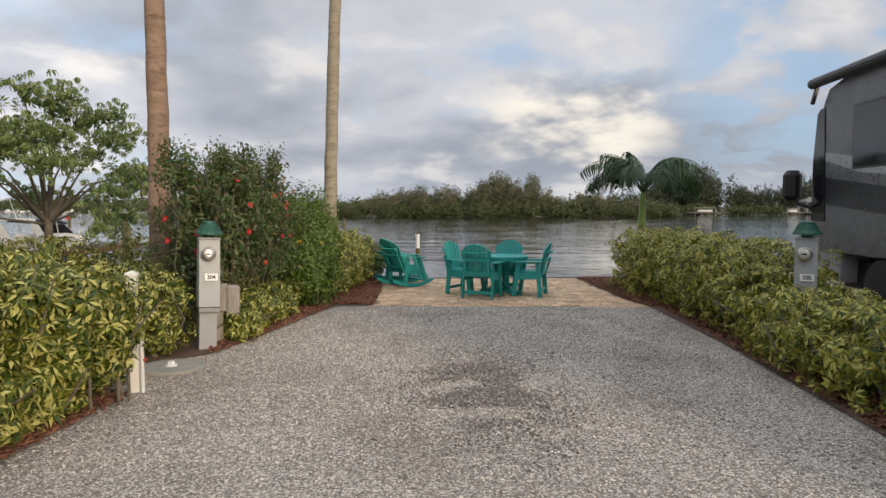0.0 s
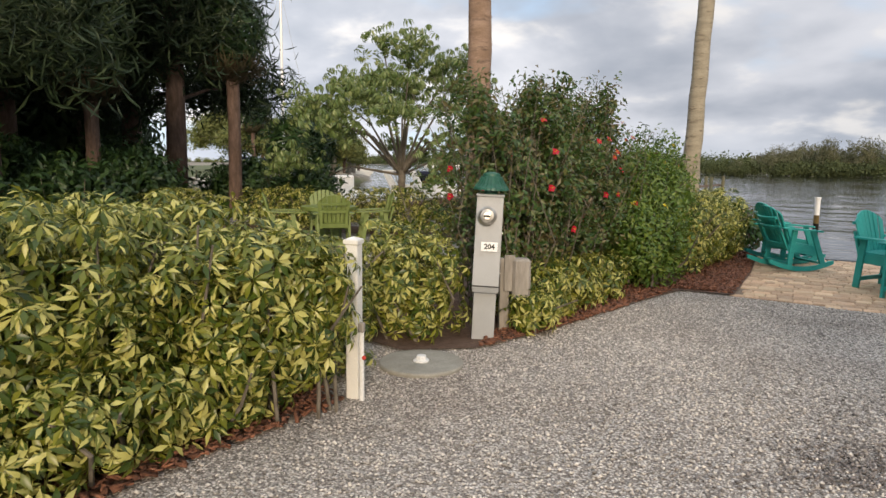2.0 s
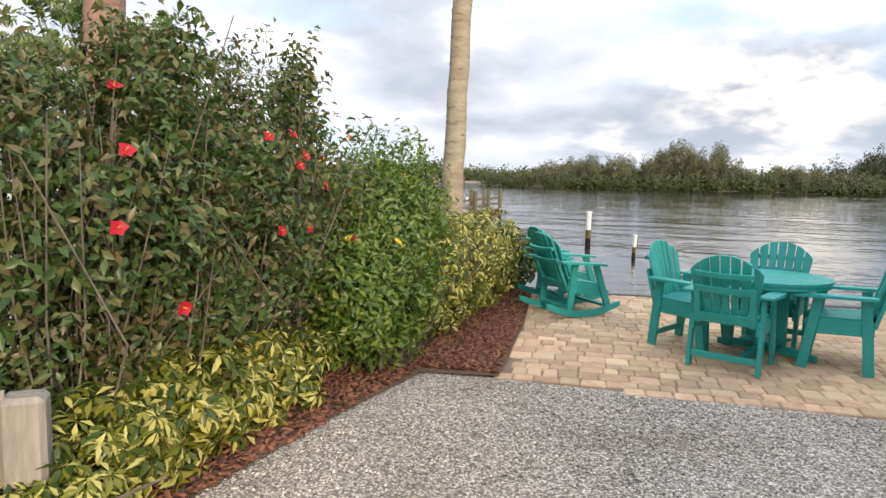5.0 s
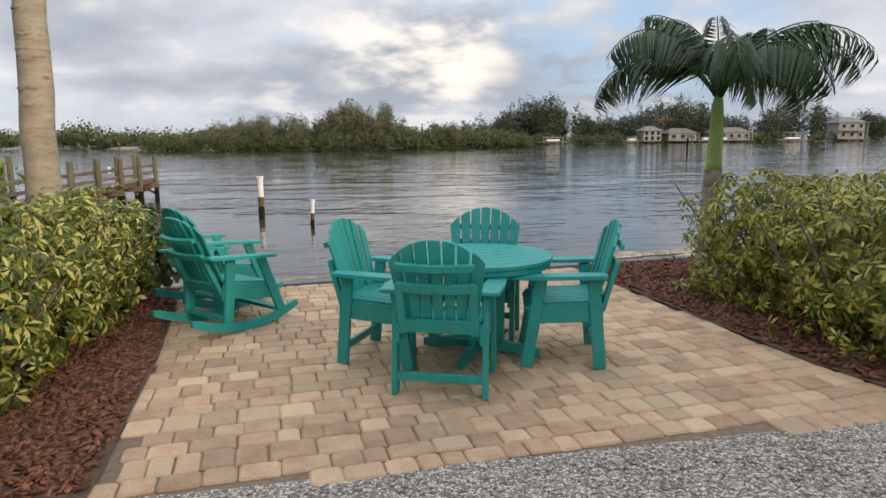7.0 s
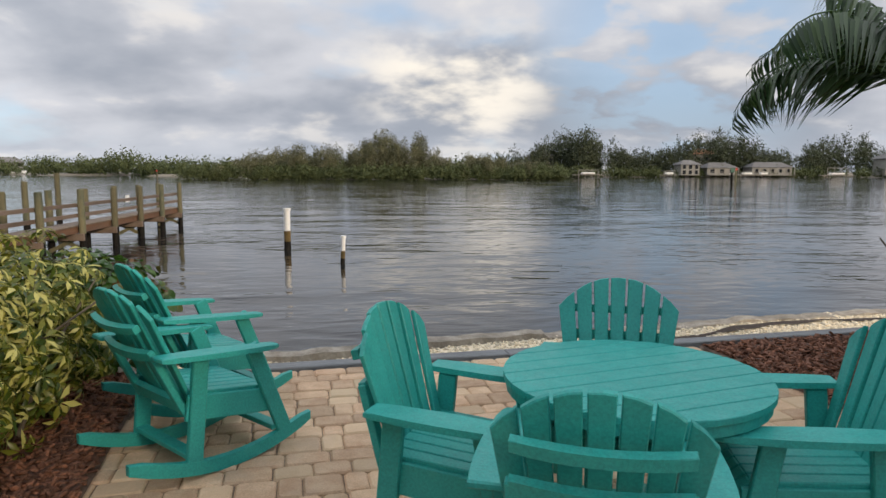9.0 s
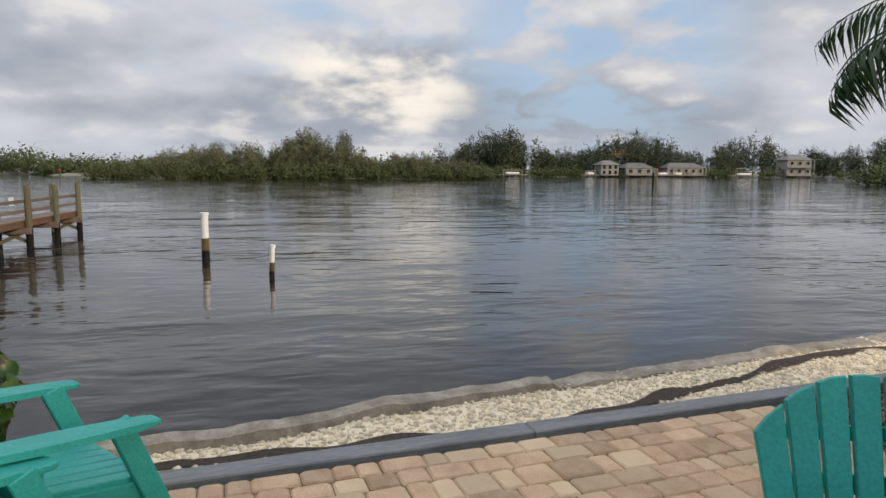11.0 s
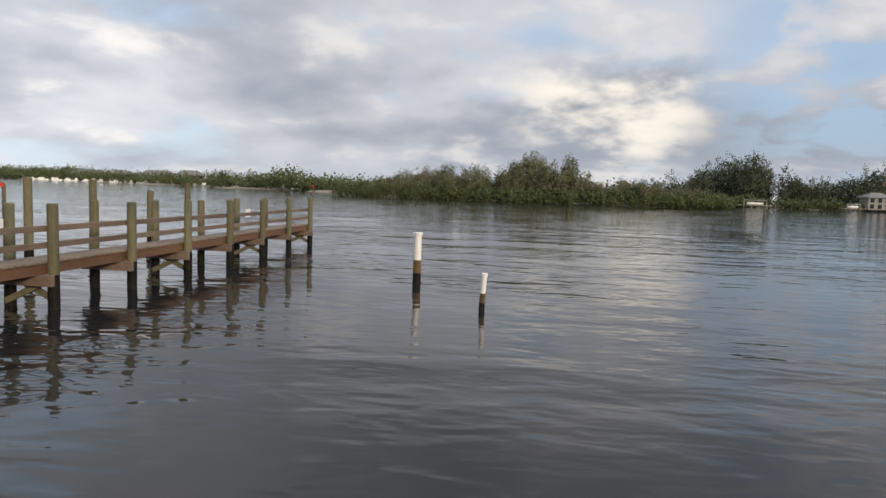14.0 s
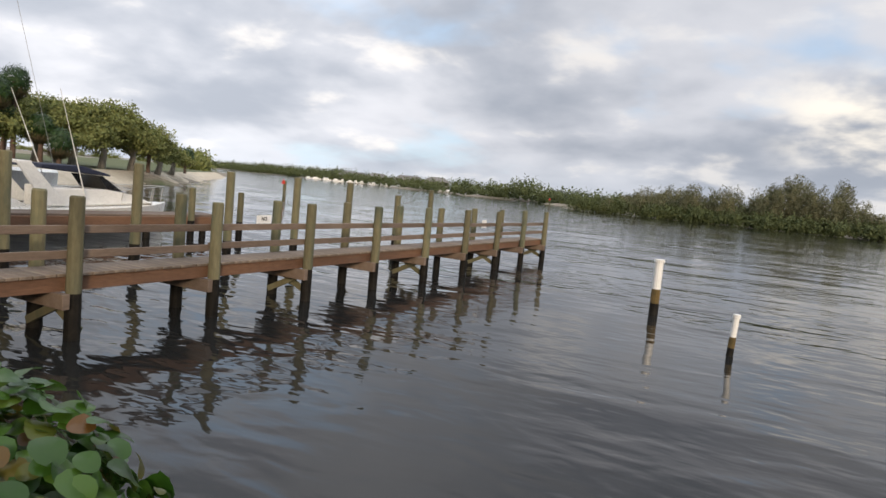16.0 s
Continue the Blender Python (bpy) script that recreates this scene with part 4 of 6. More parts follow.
def build_side_box():
    ob = thing("junction_box", "weathered grey wood and plastic box on a post", "box", pose(-2.54, 6.20, 0, 0, 0, 40))
    part("post", box_bm(0.09, 0.07, 0.74, pose(-0.1, 0.05, 0.34), 0.005), GREYBARK, ob)
    part("back_board", box_bm(0.10, 0.025, 0.34, pose(-0.06, -0.005, 0.57), 0.004), GREYBARK, ob)
    part("box_body", box_bm(0.17, 0.15, 0.38, pose(0.05, 0.02, 0.52), 0.022), GREYBARK, ob)


build_side_box()

# ---- hedges and shrubs ----
W_VAR = [whorl(8, 0.086, 0.029, t, 0.012) for t in (0.1, 0.3, 0.5, 0.3)]
W_SMALL = [whorl(7, 0.085, 0.036, t, 0.01) for t in (0.2, 0.45, 0.6)]
S_HIB = [spray(14, 0.058, 0.072, 0.032) for _ in range(5)]
S_FINE = [spray(10, 0.07, 0.075, 0.03) for _ in range(4)]


def hedge(masses, base, label, mat=L_VARI, density=62, size=1.0, **k):
    return shrub("hedge", label, "hedge", masses, W_VAR, mat, density * 1.0, size * 1.05, base, up=0.55, stems=9, **k)


hedge([((-3.45, y, 0.68 + 0.02 * (i % 2)), (0.85, 0.75, 0.68 + 0.04 * ((i * 7) % 3))) for i, y in enumerate((-1.2, 0.1, 1.2))] + [((-2.88, y, 0.30), (0.42, 0.55, 0.31)) for y in (-0.6, 0.3, 1.1, 1.7)], (-3.45, -1, 0), "tall hedge of yellow and green variegated leaves beside the drive", density=85)
hedge([((-3.42, 2.25, 0.72), (0.82, 0.75, 0.66)), ((-3.35, 3.25, 0.68), (0.78, 0.70, 0.64)), ((-4.4, 2.6, 0.62), (0.7, 1.2, 0.58)), ((-3.15, 4.05, 0.52), (0.52, 0.48, 0.52)), ((-2.66, 3.36, 0.70), (0.38, 0.46, 0.46)), ((-2.50, 3.66, 0.72), (0.23, 0.24, 0.38)), ((-2.82, 2.3, 0.30), (0.42, 0.5, 0.31)), ((-2.80, 3.1, 0.30), (0.36, 0.5, 0.31))], (-3.4, 2.7, 0), "dense hedge of yellow and green variegated leaves by the post", density=115)
hedge([((-3.25, 5.45, 0.47), (0.50, 0.46, 0.46)), ((-3.6, 5.8, 0.5), (0.45, 0.4, 0.5))], (-3.3, 5.5, 0), "rounded shrub of yellow and green leaves beside the pedestal", density=85)
hedge([((-2.40, 6.30, 0.20), (0.20, 0.22, 0.21)), ((-2.60, 6.65, 0.29), (0.34, 0.34, 0.30)), ((-2.62, 7.3, 0.30), (0.34, 0.42, 0.30)), ((-2.58, 8.1, 0.28), (0.30, 0.45, 0.28))], (-2.6, 7.2, 0), "low border of variegated leaves along the gravel", density=110)
hedge([((-2.42, 11.6, 0.58), (0.50, 0.75, 0.56)), ((-2.48, 12.7, 0.60), (0.50, 0.72, 0.58)), ((-2.35, 10.7, 0.55), (0.38, 0.45, 0.5))], (-2.4, 12, 0), "clipped hedge of yellow and green leaves beside the patio", density=95)
hedge([((4.05, 10.9, 0.63), (0.90, 0.95, 0.64)), ((4.08, 12.2, 0.60), (0.88, 0.65, 0.63))], (4.4, 11.3, 0), "clipped rounded hedge with green and yellow leaves beside the patio", density=80, mat=L_VARI_R)
hedge([((4.20, 9.6, 0.62), (0.80, 0.7, 0.62)), ((4.24, 8.5, 0.62), (0.80, 0.75, 0.64)), ((4.28, 7.35, 0.60), (0.80, 0.72, 0.62)), ((4.22, 6.1, 0.40), (0.66, 0.66, 0.41))], (4.4, 8, 0),
      "long hedge with green and yellow leaves along the drive", density=70, mat=L_VARI_R)
hedge([((4.12, 5.2, 0.40), (0.66, 0.65, 0.41)), ((4.18, 4.2, 0.39), (0.68, 0.7, 0.40)), ((4.28, 3.0, 0.39), (0.70, 0.7, 0.40)), ((4.3, 1.7, 0.38), (0.66, 0.7, 0.40))], (4.2, 4.2, 0),
      "low hedge with green and yellow leaves along the drive", density=85, mat=L_VARI_R)
hedge([((-11.6, 11.0, 0.50), (1.5, 0.55, 0.50)), ((-9.2, 12.2, 0.52), (1.5, 0.55, 0.52)), ((-13.6, 9.6, 0.5), (0.9, 0.7, 0.48)), ((-6.9, 12.6, 0.5), (1.1, 0.5, 0.5))], (-10.6, 11.6, 0), "low hedge behind the green garden chairs", density=45, size=1.15)


def flowers(n, masses, mat, label, size=0.05, name="flower", zlo=0.3):
    """Single blossoms on a shrub's skin."""
    v, f, u = whorl(5, size, size * 1.15, -0.3, 0.0, 0.05)
    proto = None
    for i in range(n):
        c, h = masses[i % len(masses)]
        while True:
            p, o = lump(1, c, np.array(h) * 1.02, 2.5, 0.05, 0.1, zlo)
            if len(p) and o[0][0] > -0.4:
                break
        m = Matrix.Translation(p[0]) @ Vector(o[0] + np.array((0, -0.2, 0.2))).to_track_quat("Z", "Y").to_matrix().to_4x4()
        if proto is None:
            proto = thing(name, label, "flower", m, label)
            part_np("petals", v, f, mat, proto, "", u)
            b = bmesh.new()
            tube(b, [(0, 0, -0.02), (0, 0, size * 0.7)], [0.005, 0.003], 5)
            part("pistil", b, L_YEL, proto)
        else:
            copy_thing(proto, m)


HIB = [((-3.15, 7.1, 1.25), (0.75, 0.85, 1.0)), ((-3.3, 8.3, 1.35), (0.8, 0.85, 1.08)), ((-3.35, 9.4, 1.2), (0.75, 0.75, 1.0)), ((-3.1, 7.8, 0.75), (0.6, 1.2, 0.6))]
SHOOTS = [((-3.2 + 0.35 * math.sin(5.1 * i), 6.5 + 0.27 * i, 2.12 + 0.2 * math.sin(2.3 * i)), (0.12, 0.13, 0.34)) for i in range(13)]
shrub("hibiscus_bush", "tall loose hibiscus bush with red flowers behind the pedestal", "bush", HIB + SHOOTS, S_HIB, L_HIB, 45, 1.0, (-3.2, 8.2, 0), stems=24, up=0.4, depth=0.7, rough=0.38, power=2.2, inner=0.32, stem_r=0.006)
flowers(36, HIB[:3], L_RED, "red hibiscus blossom on the bush", 0.046, "hibiscus_flower", 0.9)
ALLA = [((-2.75, 10.1, 0.85), (0.62, 0.75, 0.8)), ((-2.95, 10.9, 1.1), (0.6, 0.6, 0.85)), ((-2.45, 9.35, 0.55), (0.45, 0.6, 0.52))]
shrub("allamanda_bush", "bright green bush with yellow flowers beside the patio", "bush", ALLA, S_FINE, L_ALL, 95, 1.0, (-2.7, 10.2, 0), stems=18, up=0.3, depth=0.5, rough=0.25, power=2.4, inner=0.6)
flowers(12, ALLA, L_YEL, "yellow trumpet blossom on the bush", 0.05, "allamanda_flower", 0.4)
GR = [round_leaf(r) for r in (0.036, 0.044, 0.030)]
shrub("sea_grape_bush", "sea grape bush with round green and reddish leaves", "bush", [((-2.45, 14.02, 0.42), (0.55, 0.42, 0.48)), ((-2.75, 13.75, 0.35), (0.4, 0.35, 0.4))], GR, L_GRAPE, 430, 1.0, (-2.45, 14.0, 0),
      stems=1, up=0.35, depth=0.4, rough=0.2, power=2.4)

# ---- palms and trees ----


def frond(length, n, droop, leaf_l, leaf_w, hang=0.6):
    """A feather-shaped palm leaf along x: stalk points, leaflets."""
    out = []
    pts = []
    ang = 0.0
    p = np.array((0.0, 0.0, 0.0))
    seg = length / n
    for i in range(n):
        t = i / n
        ang = -droop * t ** 1.3
        p = p + seg * np.array((math.cos(ang), 0, math.sin(ang)))
        pts.append(p.copy())
        if t < 0.2:
            continue
        ll = leaf_l * (0.55 + 0.9 * math.sin(math.pi * min(0.08 + t * 0.92, 1.0) ** 0.8)) * 0.75
        for s in (-1, 1):
            v, f, u = leaf(ll * rg.uniform(0.9, 1.1), leaf_w, 0.1, 0.35 + 0.3 * rg.random(), 0.4)
            r = rotz(s * (1.15 - 0.55 * t)) @ roty(hang * rg.uniform(0.6, 1.2))
            out.append((v @ r.T @ roty(-ang).T + p, f, u))
    return gather(out), pts


def palm_crown(parent, top, fronds, mat, stalk_mat, name="frond", n=40, leaf_l=0.52, leaf_w=0.042, hang=0.6):
    for az, el, length, droop in fronds:
        (v, f, u), pts = frond(length, n, droop, leaf_l, leaf_w, hang)
        R = rotz(radians(az)) @ roty(-radians(el)) @ rotx(rg.uniform(-0.35, 0.35))
        fr = part_np(name, v @ R.T + np.array(top), f, mat, parent, "", u)
        bm = bmesh.new()
        q = [R @ np.array(pp) + np.array(top) for pp in [np.zeros(3)] + pts[::4]]
        tube(bm, q, list(np.linspace(0.02, 0.004, len(q))), 5)
        part("stalk", bm, stalk_mat, fr)


def build_young_palm():
    ob = thing("young_palm", "young palm with green crownshaft and arching dark fronds", "palm tree", pose(3.98, 13.45, 0))
    bm = bmesh.new()
    tube(bm, [(-0.02, -0.02, -0.05), (-0.02, 0, 0.1), (0, 0, 0.5), (0.01, 0, 1.0), (0.02, 0, 1.22)], [0.15, 0.125, 0.105, 0.10, 0.098], 16)
    part("trunk", bm, PALM_B2, ob, "grey ringed trunk", smooth=True)
    for i in range(9):
        b = bmesh.new()
        z = 0.18 + 0.115 * i
        tube(b, [(0, 0, z), (0, 0, z + 0.012)], [0.121 - 0.0022 * i, 0.121 - 0.0022 * i], 16)
        part("trunk_ring", b, PALM_B2, ob)
    bm = bmesh.new()
    tube(bm, [(0.02, 0, 1.20), (0.02, 0, 1.3), (0.03, 0, 1.6), (0.04, 0.02, 1.95), (0.05, 0.02, 2.1)], [0.098, 0.088, 0.078, 0.062, 0.03], 16)
    part("crownshaft", bm, SHAFT, ob, "smooth green crownshaft", smooth=True)
    fr = []
    for i in range(11):
        fr.append((i * 137.5 + rg.uniform(-12, 12), rg.uniform(56, 72), rg.uniform(1.7, 2.0), rg.uniform(2.0, 2.6)))
    for i in range(7):
        fr.append((i * 137.5 + 40, rg.uniform(72, 84), rg.uniform(1.1, 1.5), rg.uniform(0.9, 1.6)))
    palm_crown(ob, (0.05, 0.02, 1.98), fr, L_PALM, L_PALM, n=46, leaf_l=0.52, leaf_w=0.034, hang=0.55)


build_young_palm()


def tall_palm(m, r0, r1, height, lean, mat, label):
    ob = thing("tall_palm", label, "palm tree", m)
    bm = bmesh.new()
    n = 26
    pts = [(lean[0] * (i / n) ** 1.4 + 0.02 * noise.noise((i * 0.7, 1, 2)), lean[1] * i / n, -0.1 + height * i / n) for i in range(n + 1)]
    rad = [r1 + (r0 - r1) * math.exp(-3.2 * i / n) + 0.008 * noise.noise((i * 1.9, 0, r0)) for i in range(n + 1)]
    tube(bm, pts, rad, 18)
    part("trunk", bm, mat, ob, smooth=True)
    for i in range(14):
        b = bmesh.new()
        z = 0.6 + 0.38 * i
        k = z / height * n
        a, t = int(k), k - int(k)
        px = pts[a][0] + (pts[a + 1][0] - pts[a][0]) * t
        py = pts[a][1] + (pts[a + 1][1] - pts[a][1]) * t
        rr = rad[a] + (rad[a + 1] - rad[a]) * t + 0.003
        tube(b, [(px, py, z), (px, py, z + 0.02)], [rr, rr], 18)
        part("scar_ring", b, mat, ob)
    top = pts[-1]
    fr = [(i * 360 / 13 + rg.uniform(-10, 10), rg.uniform(0, 60), 1.5, 1.6) for i in range(13)]
    palm_crown(ob, top, fr, L_PALM, SHAFT)
    return ob


tall_palm(pose(-4.84, 9.0, 0), 0.225, 0.14, 9.5, (-0.05, 0), PALM_B1, "tall palm with a bare brown trunk behind the bushes")
tall_palm(pose(-3.20, 13.73, 0), 0.18, 0.13, 9.5, (0.28, 0.2), PALM_B2, "tall slightly leaning palm with a grey ringed trunk at the shore")


def limb_tree(name, label, m, trunk, limbs, clumps, templates, lmat, bmat, density, size, power=2.2, depth=0.6, rough=0.3, up=0.3, category="tree", crown="crown", inner=0.4):
    """A tree: a tapered trunk, limbs to its leaf masses, and a loose crown."""
    ob = thing(name, label, category, m)
    bm = bmesh.new()
    tube(bm, *trunk, 12)
    part("trunk", bm, bmat, ob, smooth=True)
    for pts, rad in limbs:
        b = bmesh.new()
        tube(b, pts, rad, 7)
        part("limb", b, bmat, ob)
    ps, ax = [], []
    for i, (c, h) in enumerate(clumps):
        area = 4 * (h[0] * h[1] + h[1] * h[2] + h[0] * h[2]) * 1.2
        for k, sc in ((1.0, 1.0), (inner, 0.65)):
            p, o = lump(max(3, int(area * density * k)), c, np.array(h) * sc, power, depth, rough, -9, i * 2.7 + c[0])
            ps.append(p), ax.append(o)
    p, a = np.concatenate(ps), np.concatenate(ax)
    a = a / np.linalg.norm(a, axis=1, keepdims=True) + np.array((0, 0, up)) + rg.normal(0, 0.4, a.shape)
    v, f, u = scatter(templates, p, a, size * rg.uniform(0.7, 1.3, len(p)))
    part_np(crown, v, f, lmat, ob, "", u, kind="stuff")
    return ob

# ---- furniture ----


def arm_outline(length, w):
    n = 10
    top = [(x, w / 2 * (0.62 + 0.38 * math.sin(math.pi * min(1, 0.15 + 0.8 * t)))) for t, x in ((i / n, -0.3 + length * i / n) for i in range(n + 1))]
    tip = [(length - 0.3 + 0.035, w * 0.22), (length - 0.3 + 0.035, -w * 0.22)]
    return [(x, -y) for x, y in top] + tip[::-1] + top[::-1]


def build_chair(mat, m, label, group, rocker=False):
    """A garden armchair with a fanned, round-topped slat back. It looks along x."""
    name = "rocking_chair" if rocker else "garden_armchair"
    ob = thing(name, label, "rocking chair" if rocker else "chair", m, group)
    tilt = 9.0 if rocker else 3.0
    sh = 0.40 if rocker else 0.46
    S = pose(0, 0, sh, 0, tilt, 0)
    # seat slats run front to back, curving down at the front
    for i in range(7):
        y = -0.225 + 0.075 * i
        bm = bmesh.new()
        box(bm, 0.46, 0.066, 0.024, S @ pose(-0.01, y, 0), 0.004)
        box(bm, 0.075, 0.066, 0.024, S @ pose(0.245, y, -0.022, 0, 38), 0.004)
        part("seat_slat", bm, mat, ob)
    # back: seven fanned slats under one round top
    lean = 25 if rocker else 15
    bh = 0.70 if rocker else 0.615
    B = Matrix.Translation((-0.215, 0, sh - 0.04)) @ Matrix.Rotation(radians(-lean), 4, "Y")
    for i in range(7):
        k = i - 3
        yb, yt = 0.068 * k, 0.086 * k
        wb, wt = 0.058, 0.074

        def top(y):
            return bh - 0.165 * (abs(y) / 0.30) ** 2.2

        o = [(yb - wb / 2, 0), (yb + wb / 2, 0), (yt + wt / 2, top(yt + wt / 2)), (yt, top(yt) + 0.002), (yt - wt / 2, top(yt - wt / 2))]
        bm = bmesh.new()
        curve = -0.03 * (1 - (k / 3.0) ** 2)
        prism(bm, o, 0.022, B @ Matrix.Translation((curve, 0, 0)) @ Matrix(((0, 0, 1, 0), (1, 0, 0, 0), (0, 1, 0, 0), (0, 0, 0, 1))), 0.004)
        part("back_slat", bm, mat, ob)
    for z, w, t in ((bh * 0.74, 0.47, 0.04), (bh * 0.52, 0.48, 0.05), (0.05, 0.47, 0.08)):
        bm = bmesh.new()
        n = 8
        inn = [(-0.034 - 0.03 * (1 - (2 * q / n - 1) ** 2) * (z > 0.2), -w / 2 + w * q / n) for q in range(n + 1)]
        prism(bm, inn + [(x - 0.032, y) for x, y in inn[::-1]], t, B @ pose(0.0, 0, z - t / 2), 0.003)
        part("back_rail", bm, mat, ob)
    # back posts that carry the arms
    for s in (-1, 1):
        bm = box_bm(0.034, 0.05, bh * 0.55, B @ pose(-0.05, s * 0.225, bh * 0.27), 0.004)
        part("back_post", bm, mat, ob)
        az = 0.63 if rocker else 0.645
        bm = bmesh.new()
        prism(bm, arm_outline(0.63, 0.135), 0.026, pose(-0.14 if rocker else 0.02, s * (0.335 if rocker else 0.315), az, 0, 5 if rocker else 1.5), 0.006)
        part("arm", bm, mat, ob)
        part("apron", box_bm(0.52, 0.026, 0.13, S @ pose(0.0, s * 0.265, -0.072), 0.004), mat, ob)
        foot = 0.055 if rocker else 0.0
        for x0, x1 in ((0.26, 0.10 if rocker else 0.16), (-0.25, -0.19)):
            a, b = Vector((x0 + (0.06 if rocker and x0 > 0 else 0), s * 0.285, foot)), Vector((x1, s * 0.285, az - 0.002))
            d = b - a
            bm = box_bm(0.085, 0.034, d.length, Matrix.Translation((a + b) / 2) @ d.to_track_quat("Z", "X").to_matrix().to_4x4() @ pose(0, 0, 0, 0, 0, 0), 0.005)
            part("leg", bm, mat, ob)
        if rocker:
            up, lo = [], []
            for q in range(15):
                x = -0.58 + 1.06 * q / 14
                z = 0.13 * ((x + 0.02) / 0.55) ** 2
                up.append((x, z + 0.072 - 0.02 * (abs(q - 7) > 6))), lo.append((x, z))
            bm = bmesh.new()
            prism(bm, lo + up[::-1], 0.036, Matrix.Translation((0, s * 0.285 + 0.018, 0)) @ Matrix.Rotation(radians(90), 4, "X"), 0.004)
            part("rocker", bm, mat, ob)
    part("front_rail", box_bm(0.03, 0.52, 0.09, S @ pose(0.215, 0, -0.065), 0.004), mat, ob)
    if rocker:
        for x in (0.26, -0.25):
            part("stretcher", box_bm(0.07, 0.56, 0.03, pose(x, 0, 0.125), 0.004), mat, ob)
    else:
        part("stretcher", box_bm(0.03, 0.56, 0.055, pose(-0.243, 0, 0.115), 0.004), mat, ob)
    return ob


def build_table(mat, m, r, label):
    ob = thing("round_table", label, "table", m)
    n = 9
    w = 2 * r / n
    for i in range(n):
        y0, y1 = -r + i * w + 0.003, -r + (i + 1) * w - 0.003
        ys = np.linspace(y0, y1, 6)
        right = [(math.sqrt(max(r * r - y * y, 0.0004)), y) for y in ys]
        bm = bmesh.new()
        prism(bm, right + [(-x, y) for x, y in right[::-1]], 0.026, pose(0, 0, 0.715), 0.003)
        part("top_board", bm, mat, ob)
    bm = bmesh.new()
    seg = 40
    for a in range(seg):
        p, q = 2 * math.pi * a / seg, 2 * math.pi * (a + 1) / seg
        for z0, z1 in ((0.672, 0.713),):
            vs = [bm.verts.new((rr * math.cos(t), rr * math.sin(t), z)) for t in (p, q) for rr in (r - 0.045, r - 0.012) for z in (z0, z1)]
            for f in ((0, 1, 3, 2), (4, 6, 7, 5), (2, 3, 7, 6), (0, 4, 5, 1), (0, 2, 6, 4), (1, 5, 7, 3)):
                bm.faces.new([vs[k] for k in f])
    bmesh.ops.remove_doubles(bm, verts=bm.verts, dist=1e-5)
    part("apron", bm, mat, ob)
    for k in range(4):
        a = radians(45 + 90 * k)
        R = Matrix.Rotation(a, 4, "Z")
        part("leg", box_bm(0.09, 0.045, 0.62, R @ pose(0.14, 0, 0.37), 0.005), mat, ob)
        bm = bmesh.new()
        prism(bm, [(0.02, 0.03), (0.43, 0.0), (0.46, 0.0), (0.46, 0.06), (0.30, 0.085), (0.02, 0.11)], 0.045, R @ Matrix.Translation((0, 0.0225, 0)) @ Matrix.Rotation(radians(90), 4, "X"), 0.004)
        part("foot", bm, mat, ob)
        bm = bmesh.new()
        prism(bm, [(0.1, 0.672), (0.1, 0.60), (0.16, 0.60), (0.42, 0.645), (0.42, 0.672)], 0.04, R @ Matrix.Translation((0, 0.02, 0)) @ Matrix.Rotation(radians(90), 4, "X"), 0.003)
        part("bracket", bm, mat, ob)
    part("shelf", box_bm(0.34, 0.34, 0.03, pose(0, 0, 0.13, 0, 0, 45), 0.005), mat, ob)
    return ob


PZ = 0.008  # the top of the pavers
chair = build_chair(TEAL, pose(0.49, 10.60, PZ, 0, 0, 71), "teal plastic garden armchair with fanned slat back at the table", "chairs round the teal table")
copy_thing(chair, pose(0.16, 11.23, PZ, 0, 0, -27))
copy_thing(chair, pose(1.40, 10.99, PZ, 0, 0, 166))
copy_thing(chair, pose(0.91, 11.57, PZ, 0, 0, 250))
build_table(TEAL, pose(0.84, 11.2, PZ, 0, 0, 15), 0.53, "round teal plastic patio table with slatted top")
rock = build_chair(TEAL, pose(-1.15, 12.35, PZ, 0, 0, 44), "teal plastic rocking chair with slat back beside the hedge", "teal rocking chairs", True)
copy_thing(rock, pose(-1.36, 13.18, PZ, 0, 0, 40))
lime = build_chair(LIME, pose(-9.35, 10.2, 0.0, 0, 0, -39), "lime green plastic garden armchair at the neighbouring table", "chairs round the lime table")
copy_thing(lime, pose(-8.25, 9.35, 0, 0, 0, 141))
copy_thing(lime, pose(-9.3, 9.1, 0, 0, 0, 50))
copy_thing(lime, pose(-8.2, 10.4, 0, 0, 0, 230))
build_table(LIME, pose(-8.82, 9.8, 0, 0, 0, 20), 0.53, "round lime green plastic patio table")

# ---- the river: pipes, dock, piles, markers ----


def river_pipe(x, y, top, r, tilt, label):
    ob = thing("mooring_pipe", label, "pipe", pose(x, y, WL, 0, tilt), "pipes in the river")
    h = top - WL
    bm = bmesh.new()
    lathe(bm, [(r, h * 0.42), (r, h - 0.06), (r * 1.25, h - 0.055), (r * 1.25, h), (r * 0.5, h + 0.005)], 14)
    part("white_pipe", bm, WHITE_P, ob, "white plastic pipe")
    bm = bmesh.new()
    lathe(bm, [(r * 1.1, -1.2), (r * 1.12, 0.0), (r * 1.05, h * 0.22)], 14, wob=0.2)
    part("pipe_foot", bm, DOCK_W, ob, "black growth at the waterline")
    bm = bmesh.new()
    lathe(bm, [(r * 1.06, h * 0.2), (r * 1.05, h * 0.36), (r * 1.01, h * 0.46)], 14, wob=0.2)
    part("stained_band", bm, RUST, ob, "brown tide stain")


